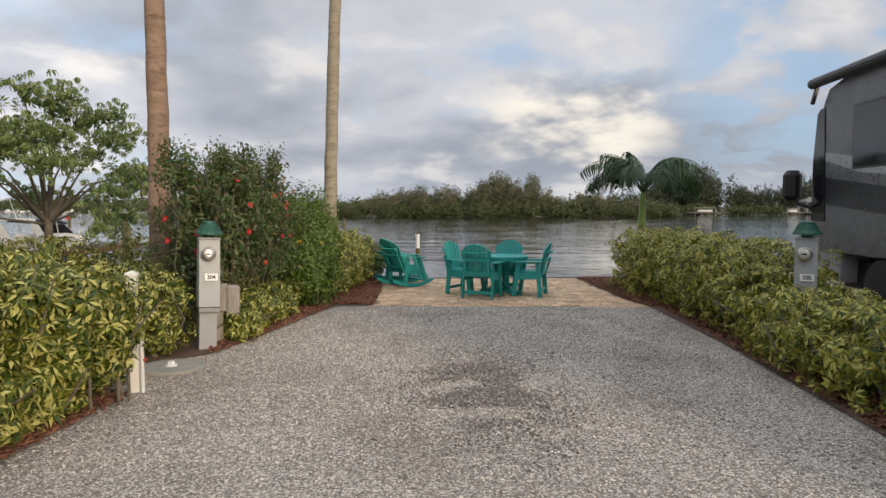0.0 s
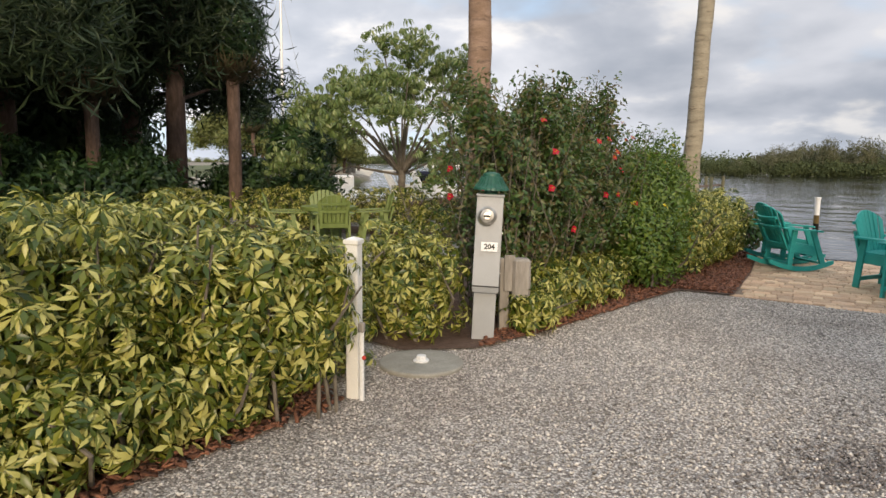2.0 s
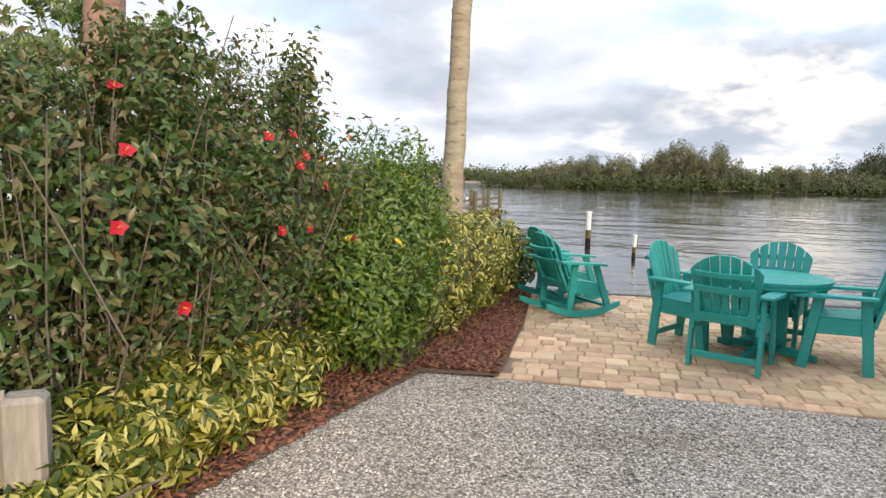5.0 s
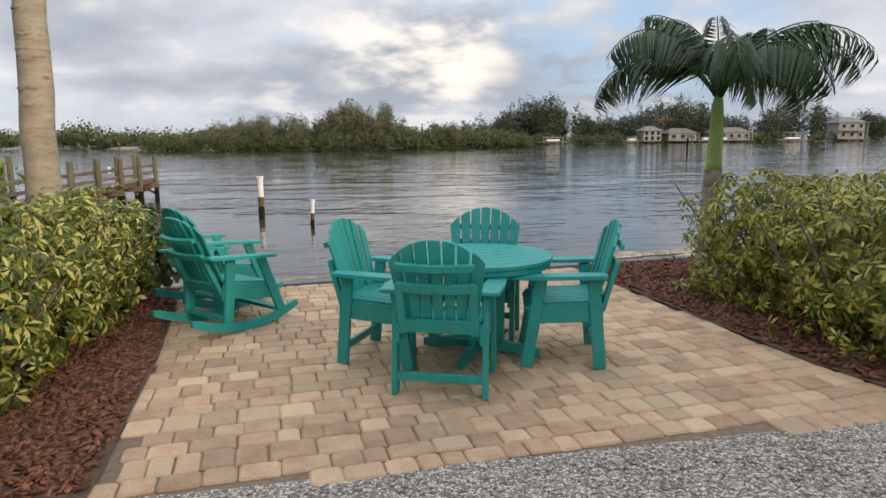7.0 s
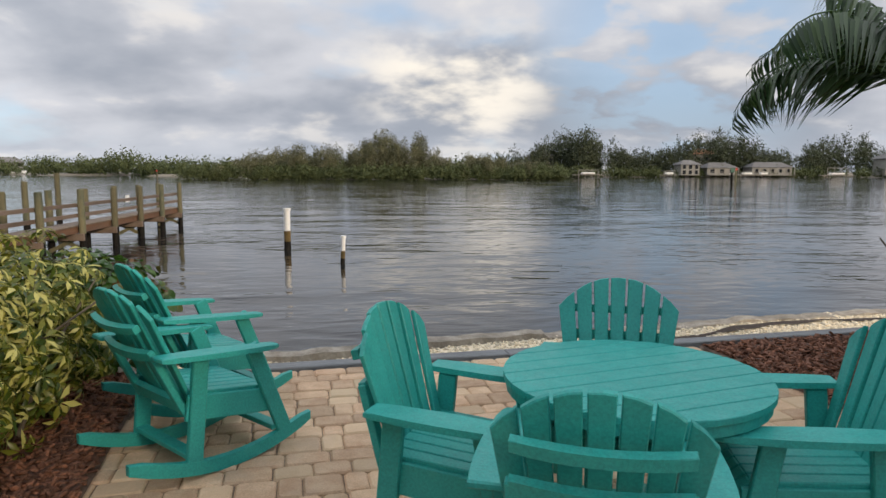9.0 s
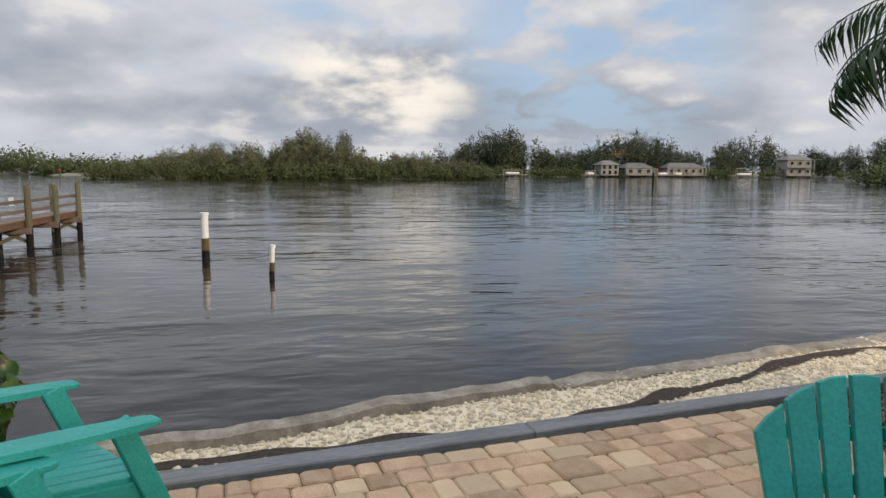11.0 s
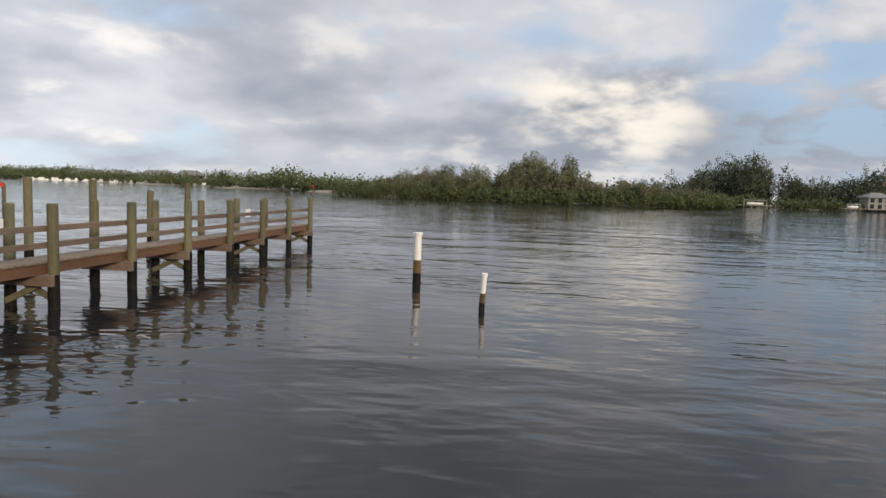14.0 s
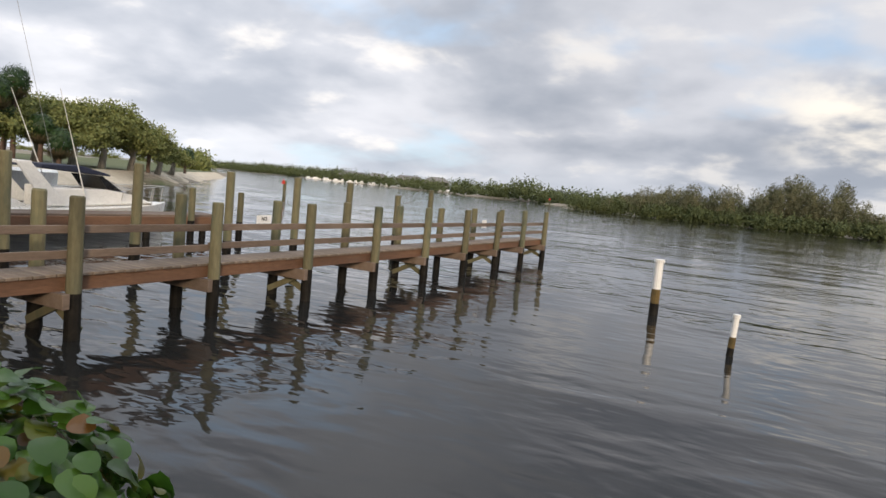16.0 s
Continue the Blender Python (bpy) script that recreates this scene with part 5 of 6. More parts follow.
river_pipe(-2.66, 27.05, 0.54, 0.085, 0, "white plastic pipe standing in the river, brown below")
river_pipe(-1.01, 24.1, 0.06, 0.048, 2.5, "short leaning white pipe standing in the river")


def pile(x, y, top, r=0.12, parent=None, lean=0.0):
    ob = thing("dock_pile", "round timber pile, black below the tide line", "pile", pose(x, y, 0, lean, lean * 0.6), "dock piles") if parent is None else parent
    o = (0, 0) if parent is None else (x, y)
    bm = bmesh.new()
    lathe(bm, [(r * 1.03, -0.12), (r, 0.3), (r * 0.97, top - 0.02), (r * 0.85, top)], 12, pose(o[0], o[1], 0), 0.06)
    p = part("pile_shaft", bm, DOCK_P, ob)
    bm = bmesh.new()
    lathe(bm, [(r * 1.0, -2.3), (r * 1.06, -0.4), (r * 1.035, -0.05)], 12, pose(o[0], o[1], 0), 0.06)
    part("pile_foot", bm, DOCK_W, p, "black wet foot of the pile")
    return ob


def build_dock():
    ob = thing("dock", "long timber dock with posts and two rails", "dock")
    ys = [34.75 - 2.115 * i for i in range(9)] + [15.7]
    for i, y in enumerate(ys):
        pile(-7.7, y, 1.05 + 0.05 * rg.random(), 0.085, ob)
        pile(-8.5, y + 0.05, (1.05 if i % 3 else 1.0) + 0.08 * rg.random(), 0.085, ob)
        part("cross_beam", box_bm(1.0, 0.09, 0.18, pose(-8.1, y - 0.15, -0.13), 0.005), DOCK_R, ob)
        if i % 2 == 0:
            for s in (-1, 1):
                part("brace", box_bm(0.95, 0.05, 0.10, pose(-8.1, y + 0.03 + 0.05 * s, -0.30, 0, 26 * s), 0.004), DOCK_P, ob)
    for x in (-7.85, -8.36):
        for a, b in ((14.6, 21.0), (21.005, 28.0), (28.005, 34.9)):
            part("stringer", box_bm(0.06, b - a, 0.17, pose(x, (a + b) / 2, 0.038), 0.004), DOCK_F, ob, "red-brown side beam")
    for z in (0.68, 0.41):
        for a, b in ((14.7, 19.9), (19.905, 24.1), (24.105, 28.4), (28.405, 34.8)):
            part("rail", box_bm(0.045, b - a, 0.095, pose(-7.80, (a + b) / 2, z + 0.01 * rg.normal()), 0.004), DOCK_R, ob)
    me = None
    y = 14.6
    while y < 34.85:
        if me is None:
            first = part("deck_plank", box_bm(0.62, 0.136, 0.035, Matrix(), 0.004), DECK, ob, m=pose(-8.10, y, 0.145))
            me = first.data
        else:
            p = new("deck_plank", me)
            p.parent = ob
            p.matrix_basis = pose(-8.10 + 0.008 * rg.normal(), y, 0.145, 0, 0, 0.4 * rg.normal())
        y += 0.144
    return ob


build_dock()


def dock_sign(y, w, h, z, lines):
    ob = thing("dock_sign", "small white warning sign on the dock rail", "sign", pose(-7.79, y, z, 0, 0, 90), "dock signs")
    part("board", box_bm(w, 0.012, h, Matrix(), 0.003), WHITE_P, ob)
    for i, s in enumerate(lines):
        text_mesh(s, h * 0.36, BLACK, ob, pose(0, -0.008, h * (0.22 - 0.46 * i), 90, 0, 0), "lettering")


dock_sign(21.0, 0.33, 0.22, 0.76, ("NO", "MOORING"))
dock_sign(29.7, 0.30, 0.22, 0.70, ())
for x, y, t in ((-11.4, 19.1, 1.5), (-11.4, 21.5, 1.48), (-11.4, 23.85, 1.48), (-11.4, 26.1, 1.48), (-11.5, 28.5, 1.47), (-11.4, 31.0, 1.2), (-11.4, 33.2, 1.46), (-15.6, 26.6, 0.9), (-15.2, 28.1, 0.85)):
    pile(x, y, t, 0.095, None, 0.5 * rg.normal())


def channel_marker(x, y, h, red, label):
    ob = thing("channel_marker", label, "marker", pose(x, y, WL), "channel markers")
    bm = bmesh.new()
    lathe(bm, [(0.16, -2), (0.15, 0.4), (0.14, h), (0.1, h + 0.02)], 10)
    part("pile", bm, DOCK_W if not red else DOCK_P, ob)
    bm = bmesh.new()
    if red:
        prism(bm, [(-0.24, 0), (0.24, 0), (0, 0.42)], 0.03, pose(0, -0.18, h - 0.3, 90), 0.0)
    else:
        box(bm, 0.6, 0.03, 0.6, pose(0, -0.18, h - 0.25))
    part("board", bm, RED if red else GREEN_C, ob)


channel_marker(51, 100, 2.6, False, "dark channel marker pile standing in the river")
channel_marker(55, 106, 2.7, True, "channel marker with a red board in the river")
channel_marker(-45, 149.5, 2.2, True, "channel marker with a red board far off")
channel_marker(-41, 60, 1.5, True, "channel marker with a red top off the sandy bank")

# second pier and the boat
def build_pier():
    ob = thing("boat_pier", "low brown timber pier by the moored boat", "pier")
    part("deck", box_bm(1.0, 13.5, 0.07, pose(-16.6, 21.5, 0.03), 0.01), DOCK_R, ob)
    part("side_beam", box_bm(0.07, 13.5, 0.22, pose(-16.06, 21.5, -0.10), 0.01), DOCK_F, ob)
    for i in range(7):
        bm = bmesh.new()
        lathe(bm, [(0.1, -2.2), (0.1, 0.0)], 10, pose(-16.2, 15.6 + 2.0 * i, 0))
        part("pile", bm, DOCK_W, ob)


build_pier()


def build_boat():
    ob = thing("motor_cruiser", "white motor cruiser with navy canopy moored at the pier", "boat", pose(-18.3, 25.0, WL - 0.02, 0, 0, 92) @ Matrix.Scale(0.63, 4))
    bm = bmesh.new()
    n = 14
    rows = []
    for i in range(n + 1):
        t = i / n
        x = -4.6 + 9.4 * t
        hw = 1.45 * (1 - max(0, (t - 0.45) / 0.55) ** 2.4) + 0.02
        top = 1.0 + 0.35 * t ** 1.5
        rows.append([bm.verts.new(p) for p in ((x - 0.6 * t, 0, -0.4), (x - 0.3 * t, -hw * 0.75, -0.1), (x, -hw, top), (x, -hw * 0.86, top + 0.05), (x, hw * 0.86, top + 0.05), (x, hw, top), (x - 0.3 * t, hw * 0.75, -0.1))])
    for p, q in zip(rows, rows[1:]):
        for k in range(7):
            bm.faces.new((p[k], q[k], q[(k + 1) % 7], p[(k + 1) % 7]))
    bm.faces.new(rows[0][::-1]), bm.faces.new(rows[-1])
    hull = part("hull", bm, BOAT_W, ob)
    for x in (0.2, 1.6, 2.7):
        b = bmesh.new()
        lathe(b, [(0.15, 0), (0.15, 0.03), (0.1, 0.035)], 14, pose(x, -1.40 + 0.09 * max(x - 0.5, 0) ** 1.3, 0.82, 90) @ Matrix.Diagonal((1.5, 0.7, 1, 1)))
        part("porthole", b, GLASS_D, hull)
    bm = bmesh.new()
    prism(bm, [(-1.9, 1.1), (3.3, 1.35), (2.0, 1.75), (0.6, 1.95), (-1.9, 1.95)], 2.0, Matrix.Translation((0, 1.0, 0)) @ Matrix.Rotation(radians(90), 4, "X"), 0.08)
    part("cabin", bm, BOAT_W, ob)
    bm = bmesh.new()
    prism(bm, [(0.7, 1.95), (1.5, 1.86), (0.4, 2.55), (0.2, 2.55)], 1.9, Matrix.Translation((0, 0.95, 0)) @ Matrix.Rotation(radians(90), 4, "X"), 0.01)
    part("windscreen", bm, GLASS_D, ob)
    bm = bmesh.new()
    prism(bm, [(-2.5, 2.75), (0.7, 2.55), (0.75, 2.62), (-0.6, 2.92), (-2.4, 2.9)], 2.1, Matrix.Translation((0, 1.05, 0)) @ Matrix.Rotation(radians(90), 4, "X"), 0.03)
    part("canopy", bm, NAVY, ob)
    for s in (-1, 1):
        bm = bmesh.new()
        prism(bm, [(-3.6, 2.9), (-3.0, 2.9), (-1.4, 1.2), (-2.4, 1.2)], 0.12, Matrix.Translation((0, s * 1.2 + 0.06, 0)) @ Matrix.Rotation(radians(90), 4, "X"), 0.02)
        part("radar_arch", bm, BOAT_W, ob)
        bm = bmesh.new()
        tube(bm, [(1.2, s * 1.25, 1.5), (1.3, s * 1.25, 2.0), (3.2, s * 0.9, 2.15), (4.7, 0, 2.2)], [0.02] * 4, 6)
        for x, yy in ((2.2, 1.08), (3.4, 0.78), (4.3, 0.35)):
            tube(bm, [(x - 0.15, s * yy, 1.25), (x, s * yy, 2.1)], [0.018] * 2, 6)
        part("rail", bm, METAL, ob)
        bm = bmesh.new()
        tube(bm, [(-0.6, s * 1.2, 1.6), (-2.2, s * 1.6, 6.0)], [0.03, 0.012], 6)
        part("antenna", bm, BOAT_W, ob)
    part("arch_top", box_bm(0.6, 2.5, 0.12, pose(-3.3, 0, 2.93), 0.03), BOAT_W, ob)


build_boat()


def build_sailboat():
    ob = thing("sailboat", "white sailing boat with a tall bare mast", "boat", pose(-38.2, 32.6, WL, 0, 0, 80))
    bm = bmesh.new()
    rows = []
    for i in range(11):
        t = i / 10
        hw = 1.3 * math.sin(math.pi * (0.12 + 0.86 * t) ** 0.9) ** 0.7 + 0.02
        x = -4 + 8 * t
        rows.append([bm.verts.new(p) for p in ((x, 0, -0.4), (x, -hw, 0.95), (x, 0, 1.1), (x, hw, 0.95))])
    for p, q in zip(rows, rows[1:]):
        for k in range(4):
            bm.faces.new((p[k], q[k], q[(k + 1) % 4], p[(k + 1) % 4]))
    bm.faces.new(rows[0][::-1]), bm.faces.new(rows[-1])
    part("hull", bm, BOAT_W, ob)
    part("cabin", box_bm(3.2, 1.5, 0.5, pose(-0.4, 0, 1.25), 0.1), BOAT_W, ob)
    bm = bmesh.new()
    tube(bm, [(0.6, 0, 1.0), (0.6, 0, 14.5)], [0.12, 0.08], 10)
    part("mast", bm, BOAT_W, ob)
    bm = bmesh.new()
    tube(bm, [(0.5, 0, 2.3), (-3.2, 0, 2.4)], [0.09, 0.09], 8)
    part("boom", bm, NAVY, ob)
    for p in ((3.9, 0, 1.0), (-3.9, 0, 1.0)):
        bm = bmesh.new()
        tube(bm, [p, (0.6, 0, 14.3)], [0.012, 0.012], 4)
        part("stay", bm, METAL, ob)


build_sailboat()

# ---- the motorhome on the next lot ----


def build_rv():
    """Its front looks along +y."""
    ob = thing("motorhome", "large grey motorhome with black awning parked beyond the hedge", "motorhome", pose(7.35, 10.05, 0))
    side = Matrix.Translation((-1.25, 0, 0)) @ Matrix.Rotation(radians(90), 4, "Z") @ Matrix.Rotation(radians(90), 4, "X")
    bm = bmesh.new()
    prism(bm, [(-11, 0.95), (-0.05, 0.95), (0.0, 1.2), (-0.02, 2.4), (-0.12, 3.2), (-0.4, 3.62), (-0.9, 3.68), (-11, 3.68)], 2.5, side, 0.06)
    part("body", bm, RV_P, ob)
    bm = bmesh.new()
    prism(bm, [(-11, 0.42), (-3.2, 0.42), (-3.0, 0.95), (-11, 0.95)], 2.46, Matrix.Translation((0.02, 0, 0)) @ side, 0.02)
    part("skirt", bm, RV_L, ob)
    bm = bmesh.new()
    prism(bm, [(-0.35, 0.5), (0.02, 0.55), (0.03, 1.0), (-0.9, 1.0), (-0.9, 0.5)], 2.46, Matrix.Translation((0.02, 0, 0)) @ side, 0.03)
    part("front_bumper", bm, RV_L, ob)
    for o, mt, nm in (([(-11, 1.75), (-1.2, 2.45), (-0.06, 2.62), (-0.06, 2.52), (-1.4, 2.2), (-11, 1.25)], RV_L, "silver_stripe"),
                      ([(-11, 0.97), (-0.1, 0.97), (-0.06, 1.30), (-3.0, 1.35), (-11, 1.1)], RV_P, "lower_stripe"),
                      ([(-11, 1.24), (-2.2, 1.95), (-0.1, 2.2), (-0.1, 1.75), (-3, 1.5), (-11, 1.15)], RV_B, "dark_stripe")):
        bm = bmesh.new()
        prism(bm, o, 0.006, Matrix.Translation((-0.0045, 0, 0)) @ side)
        part(nm, bm, mt, ob)
    for y0, y1, z0, z1 in ((-3.6, -1.25, 2.28, 3.18), (-7.6, -5.0, 2.28, 3.18)):
        win = part("side_window", box_bm(0.02, y1 - y0, z1 - z0, pose(-1.256, (y0 + y1) / 2, (z0 + z1) / 2), 0.008), GLASS_D, ob, "dark tinted window")
        part("window_frame", box_bm(0.012, y1 - y0 + 0.07, z1 - z0 + 0.07, pose(-1.252, (y0 + y1) / 2, (z0 + z1) / 2), 0.004), RV_B, win)
    bm = bmesh.new()
    prism(bm, [(0.012, 1.45), (0.0, 2.45), (-0.1, 3.22), (-0.2, 3.3), (-0.35, 3.3), (-0.45, 1.45)], 2.53, Matrix.Translation((-0.015, 0, 0)) @ side, 0.01)
    part("windscreen", bm, GLASS_D, ob, "dark wrap-round windscreen")
    bm = bmesh.new()
    tube(bm, [(-1.36, -0.1, 3.72), (-1.36, -7.2, 3.72)], [0.085, 0.085], 12)
    aw = part("awning", bm, RV_B, ob, "rolled black awning along the roof")
    for y in (-0.14, -7.1):
        part("awning_arm", box_bm(0.06, 0.06, 0.34, pose(-1.33, y, 3.55, 0, 14), 0.008), RV_B, aw)
    bm = bmesh.new()
    lathe(bm, [(0.10, -0.26), (0.16, -0.18), (0.16, 0.18), (0.10, 0.26)], 12, pose(-1.52, 0.16, 2.05) @ Matrix.Diagonal((1, 0.7, 1, 1)))
    mir = part("wing_mirror", bm, RV_B, ob, "black wing mirror")
    bm = bmesh.new()
    tube(bm, [(-1.2, 0.0, 1.65), (-1.45, 0.1, 1.75), (-1.5, 0.12, 1.9)], [0.035] * 3, 8)
    part("mirror_arm", bm, RV_B, mir)
    for y in (-2.0, -8.2):
        for s in (-1, 1):
            bm = bmesh.new()
            lathe(bm, [(0.30, -0.13), (0.46, -0.12), (0.48, 0), (0.46, 0.12), (0.30, 0.13)], 28, pose(s * 1.08, y, 0.48, 0, 90))
            wh = part("wheel", bm, TYRE, ob)
            bm = bmesh.new()
            lathe(bm, [(0.29, -0.14), (0.27, -0.10), (0.1, -0.09), (0.06, -0.15)], 20, pose(s * 1.08, y, 0.48, 0, 90 * s))
            part("rim", bm, METAL, wh)
    part("chassis", box_bm(1.9, 10.2, 0.45, pose(0, -5.6, 0.62), 0.02), RV_B, ob)


build_rv()

# ---- trees of the next lots ----
NEEDLE = [spray(14, 0.2, 0.36, 0.03, True) for _ in range(4)]
BROAD = [spray(12, 0.14, 0.20, 0.085) for _ in range(4)]
UMB = [whorl(8, 0.17, 0.055, t, 0.03, 0.4) for t in (0.5, 0.8, 1.0)]
FAN = [whorl(16, 0.75, 0.06, t, 0.25, 0.45) for t in (0.0, 0.3)]


def auto_limbs(trunk_top, clumps, r, low=0.55):
    out = []
    for c, h in clumps:
        a = Vector(trunk_top) * low
        b = Vector(c)
        mid = a.lerp(b, 0.5) + Vector((0, 0, 0.25))
        out.append(([a, mid, b], [r, r * 0.6, r * 0.25]))
    return out


cl = []
for k in range(42):
    a, q = k * 2.4, math.sqrt((k + 0.5) / 42) * (1 + 0.12 * math.sin(7.3 * k))
    cl.append(((2.1 * q * math.cos(a), 1.9 * q * math.sin(a), 2.95 - 1.75 * q * q + 0.32 * math.sin(4.1 * k)), (0.46, 0.46, 0.30)))
limb_tree("umbrella_tree", "small umbrella tree with drooping pale green leaf fans", pose(-9.75, 13.0, 0) @ Matrix.Scale(1.38, 4), ([(0, 0, -0.1), (0.05, 0, 0.8), (0, 0.1, 1.5)], [0.08, 0.065, 0.05]),
          auto_limbs((0, 0.1, 1.7), cl[::2], 0.026), cl, UMB, L_TREE, TWIG, 17, 0.62, up=0.9, rough=0.45, depth=0.8)


def big_pine(m, h, r, label, seed):
    cl = []
    for i in range(16):
        a = i * 2.4 + seed
        z = h * (0.30 + 0.66 * i / 16)
        rad = 2.0 + 1.2 * math.sin(i * 1.7 + seed)
        cl.append(((rad * math.cos(a), rad * math.sin(a), z), (1.5, 1.5, 0.8)))
    limbs = [([(0, 0, c[2] - 0.7), (c[0] * 0.5, c[1] * 0.5, c[2] - 0.2), c], [r * 0.28, r * 0.18, r * 0.06]) for c, _ in cl]
    return limb_tree("pine_tree", label, m, ([(0, 0, -0.1), (0.1, 0, h * 0.3), (-0.1, 0.1, h * 0.65), (0, 0, h)], [r * 1.25, r, r * 0.75, r * 0.2]), limbs, cl, NEEDLE, L_PINE, BARK_D, 4.6, 1.25, up=-0.4)


big_pine(pose(-15.1, 6.0, 0), 13, 0.42, "huge dark pine with a thick vine-wrapped trunk", 0.3)
big_pine(pose(-16.6, 11.4, 0), 13, 0.24, "dark pine with hanging needles and bare lower limbs", 1.9)
big_pine(pose(-19.5, 8.2, 0), 12, 0.28, "dark pine in the shade of the grove", 4.0)
big_pine(pose(-21.0, 12.5, 0), 12, 0.28, "dark pine at the back of the grove", 5.1)
big_pine(pose(-14.5, 1.8, 0), 13, 0.30, "dark pine beside the neighbouring lot", 2.6)


def cabbage_palm(m, h, label):
    ob = thing("cabbage_palm", label, "palm tree", m)
    bm = bmesh.new()
    tube(bm, [(0, 0, -0.1), (0.05, 0, h * 0.5), (0, 0, h)], [0.2, 0.17, 0.19], 12)
    part("trunk", bm, BARK_D, ob)
    n = 46
    d = rg.normal(size=(n, 3))
    d[:, 2] = d[:, 2] * 0.6 + 0.15
    d /= np.linalg.norm(d, axis=1, keepdims=True)
    v, f, u = scatter(FAN, np.array((0, 0, h)) + d * 0.75, d, rg.uniform(0.8, 1.2, n))
    part_np("crown", v, f, L_PALM, ob, "", u, kind="stuff")
    n = 30
    a = rg.uniform(0, 6.28, n)
    d = np.stack([np.cos(a) * 0.35, np.sin(a) * 0.35, -np.ones(n)], 1)
    v, f, u = scatter(FAN, np.array((0, 0, h - 0.3)) + d * np.array((1, 1, 0.9)), d, rg.uniform(0.7, 1.1, n))
    part_np("dead_fronds", v, f, L_DEAD, ob, "brown hanging dead fronds", u, kind="stuff")


cabbage_palm(pose(-15.6, 12.6, 0), 5.2, "cabbage palm with a skirt of dead fronds")
cabbage_palm(pose(-17.0, 9.3, 0), 4.4, "shaded cabbage palm with hanging fronds")
cabbage_palm(pose(-13.9, 13.6, 0), 2.0, "low young fan palm beside the hedge")
for i, (x, y, s) in enumerate(((-14.3, 7.6, 0.9), (-13.0, 5.2, 0.8), (-15.5, 9.6, 1.1), (-17.2, 7.4, 1.2), (-12.6, 12.6, 0.9), (-18.5, 10.6, 1.3), (-14.8, 3.6, 1.0), (-16.5, 13.6, 1.0), (-13.5, 1.0, 0.9))):
    shrub("shade_shrub", "dark green leafy shrub under the trees", "bush", [((x, y, 0.75 * s), (0.95 * s, 0.9 * s, 0.8 * s))], BROAD, L_DARK, 26, 1.0, (x, y, 0), stems=5, rough=0.25, power=2.3, depth=0.5, group="shrubs under the trees")

grove = [((x + rg.normal(0, 0.6), y, 3.0 + rg.normal(0, 0.4)), (2.2, 2.2, 3.4)) for x, y in ((-24, 0), (-24.5, 3.5), (-25, 7), (-25.5, 10.5), (-25, 13), (-20, -2.5), (-16.5, -5))]
grove_ob = shrub("tree_belt", "dense dark belt of shade trees behind the lots", "woods", grove, [spray(12, 0.25, 0.34, 0.13, True) for _ in range(4)], L_DARK, 5, 1.6, (-24.5, 6, 0), stems=0.3, rough=0.3, power=2.3, depth=0.5, stem_r=0.1)

# ---- far shores ----
CLUMP = [spray(7, 0.55, 1.1, 0.55, True) for _ in range(5)]
FEATHER = [spray(9, 0.5, 1.3, 0.2, True) for _ in range(5)]


def woods(name, label, crowns, templates, mat, density, size, kind="stuff"):
    ps, ax = [], []
    for i, (c, h) in enumerate(crowns):
        area = 4 * (h[0] * h[1] + h[1] * h[2] + h[0] * h[2])
        p, o = lump(max(8, int(area * density)), c, h, 2.1, 0.5, 0.3, -0.5, i * 1.3)
        ps.append(p), ax.append(o)
    p, a = np.concatenate(ps), np.concatenate(ax)
    a = a / np.linalg.norm(a, axis=1, keepdims=True) + np.array((0, 0, 0.5)) + rg.normal(0, 0.4, a.shape)
    v, f, u = scatter(templates, p, a, size * rg.uniform(0.7, 1.3, len(p)))
    ob = part_np(name, v, f, mat, uv=u)
    return tagged(ob, label, "woods", kind=kind)


def isle_top(x):
    """Crown height along the island."""
    pts = [(-92, 2.2), (-60, 2.4), (-38, 2.8), (-30, 6.2), (-18, 7.2), (-8, 8.0), (-5, 9.0), (2, 11.0), (8, 9.5), (12, 10.5), (16, 8.5), (18, 3.0), (21, 3.2), (25, 6.2), (32, 5.2), (38, 3.8), (44, 3.0), (52, 2)]
    for (a, p), (b, q) in zip(pts, pts[1:]):
        if a <= x <= b:
            return p + (q - p) * (x - a) / (b - a)
    return 2


isle, mang = [], []
for i in range(150):
    x = rg.uniform(-40, 45)
    y = rg.uniform(169, 184)
    t = isle_top(x) * rg.uniform(0.55, 1.0)
    w = rg.uniform(0.9, 1.9)
    isle.append(((x, y, t * 0.55), (w, w, t * 0.5)))
for i in range(130):
    x = rg.uniform(-46, 46)
    y = 166.5 + 0.06 * abs(x) + rg.uniform(0, 2.5)
    t = rg.uniform(1.6, 3.0)
    mang.append(((x, y, t * 0.4), (rg.uniform(1.5, 2.6), 1.4, t * 0.62)))
woods("island_trees", "feathery grey-green trees on the low island", isle, FEATHER, L_ISLE, 2.4, 0.55)
woods("mangrove_fringe", "green mangrove scrub along the island's shore", mang, CLUMP, L_MANG, 2.4, 0.42)


def bank_point(poly, t):
    n = len(poly) - 1
    k = min(int(t * n), n - 1)
    u = t * n - k
    return (poly[k][0] + (poly[k + 1][0] - poly[k][0]) * u, poly[k][1] + (poly[k + 1][1] - poly[k][1]) * u)


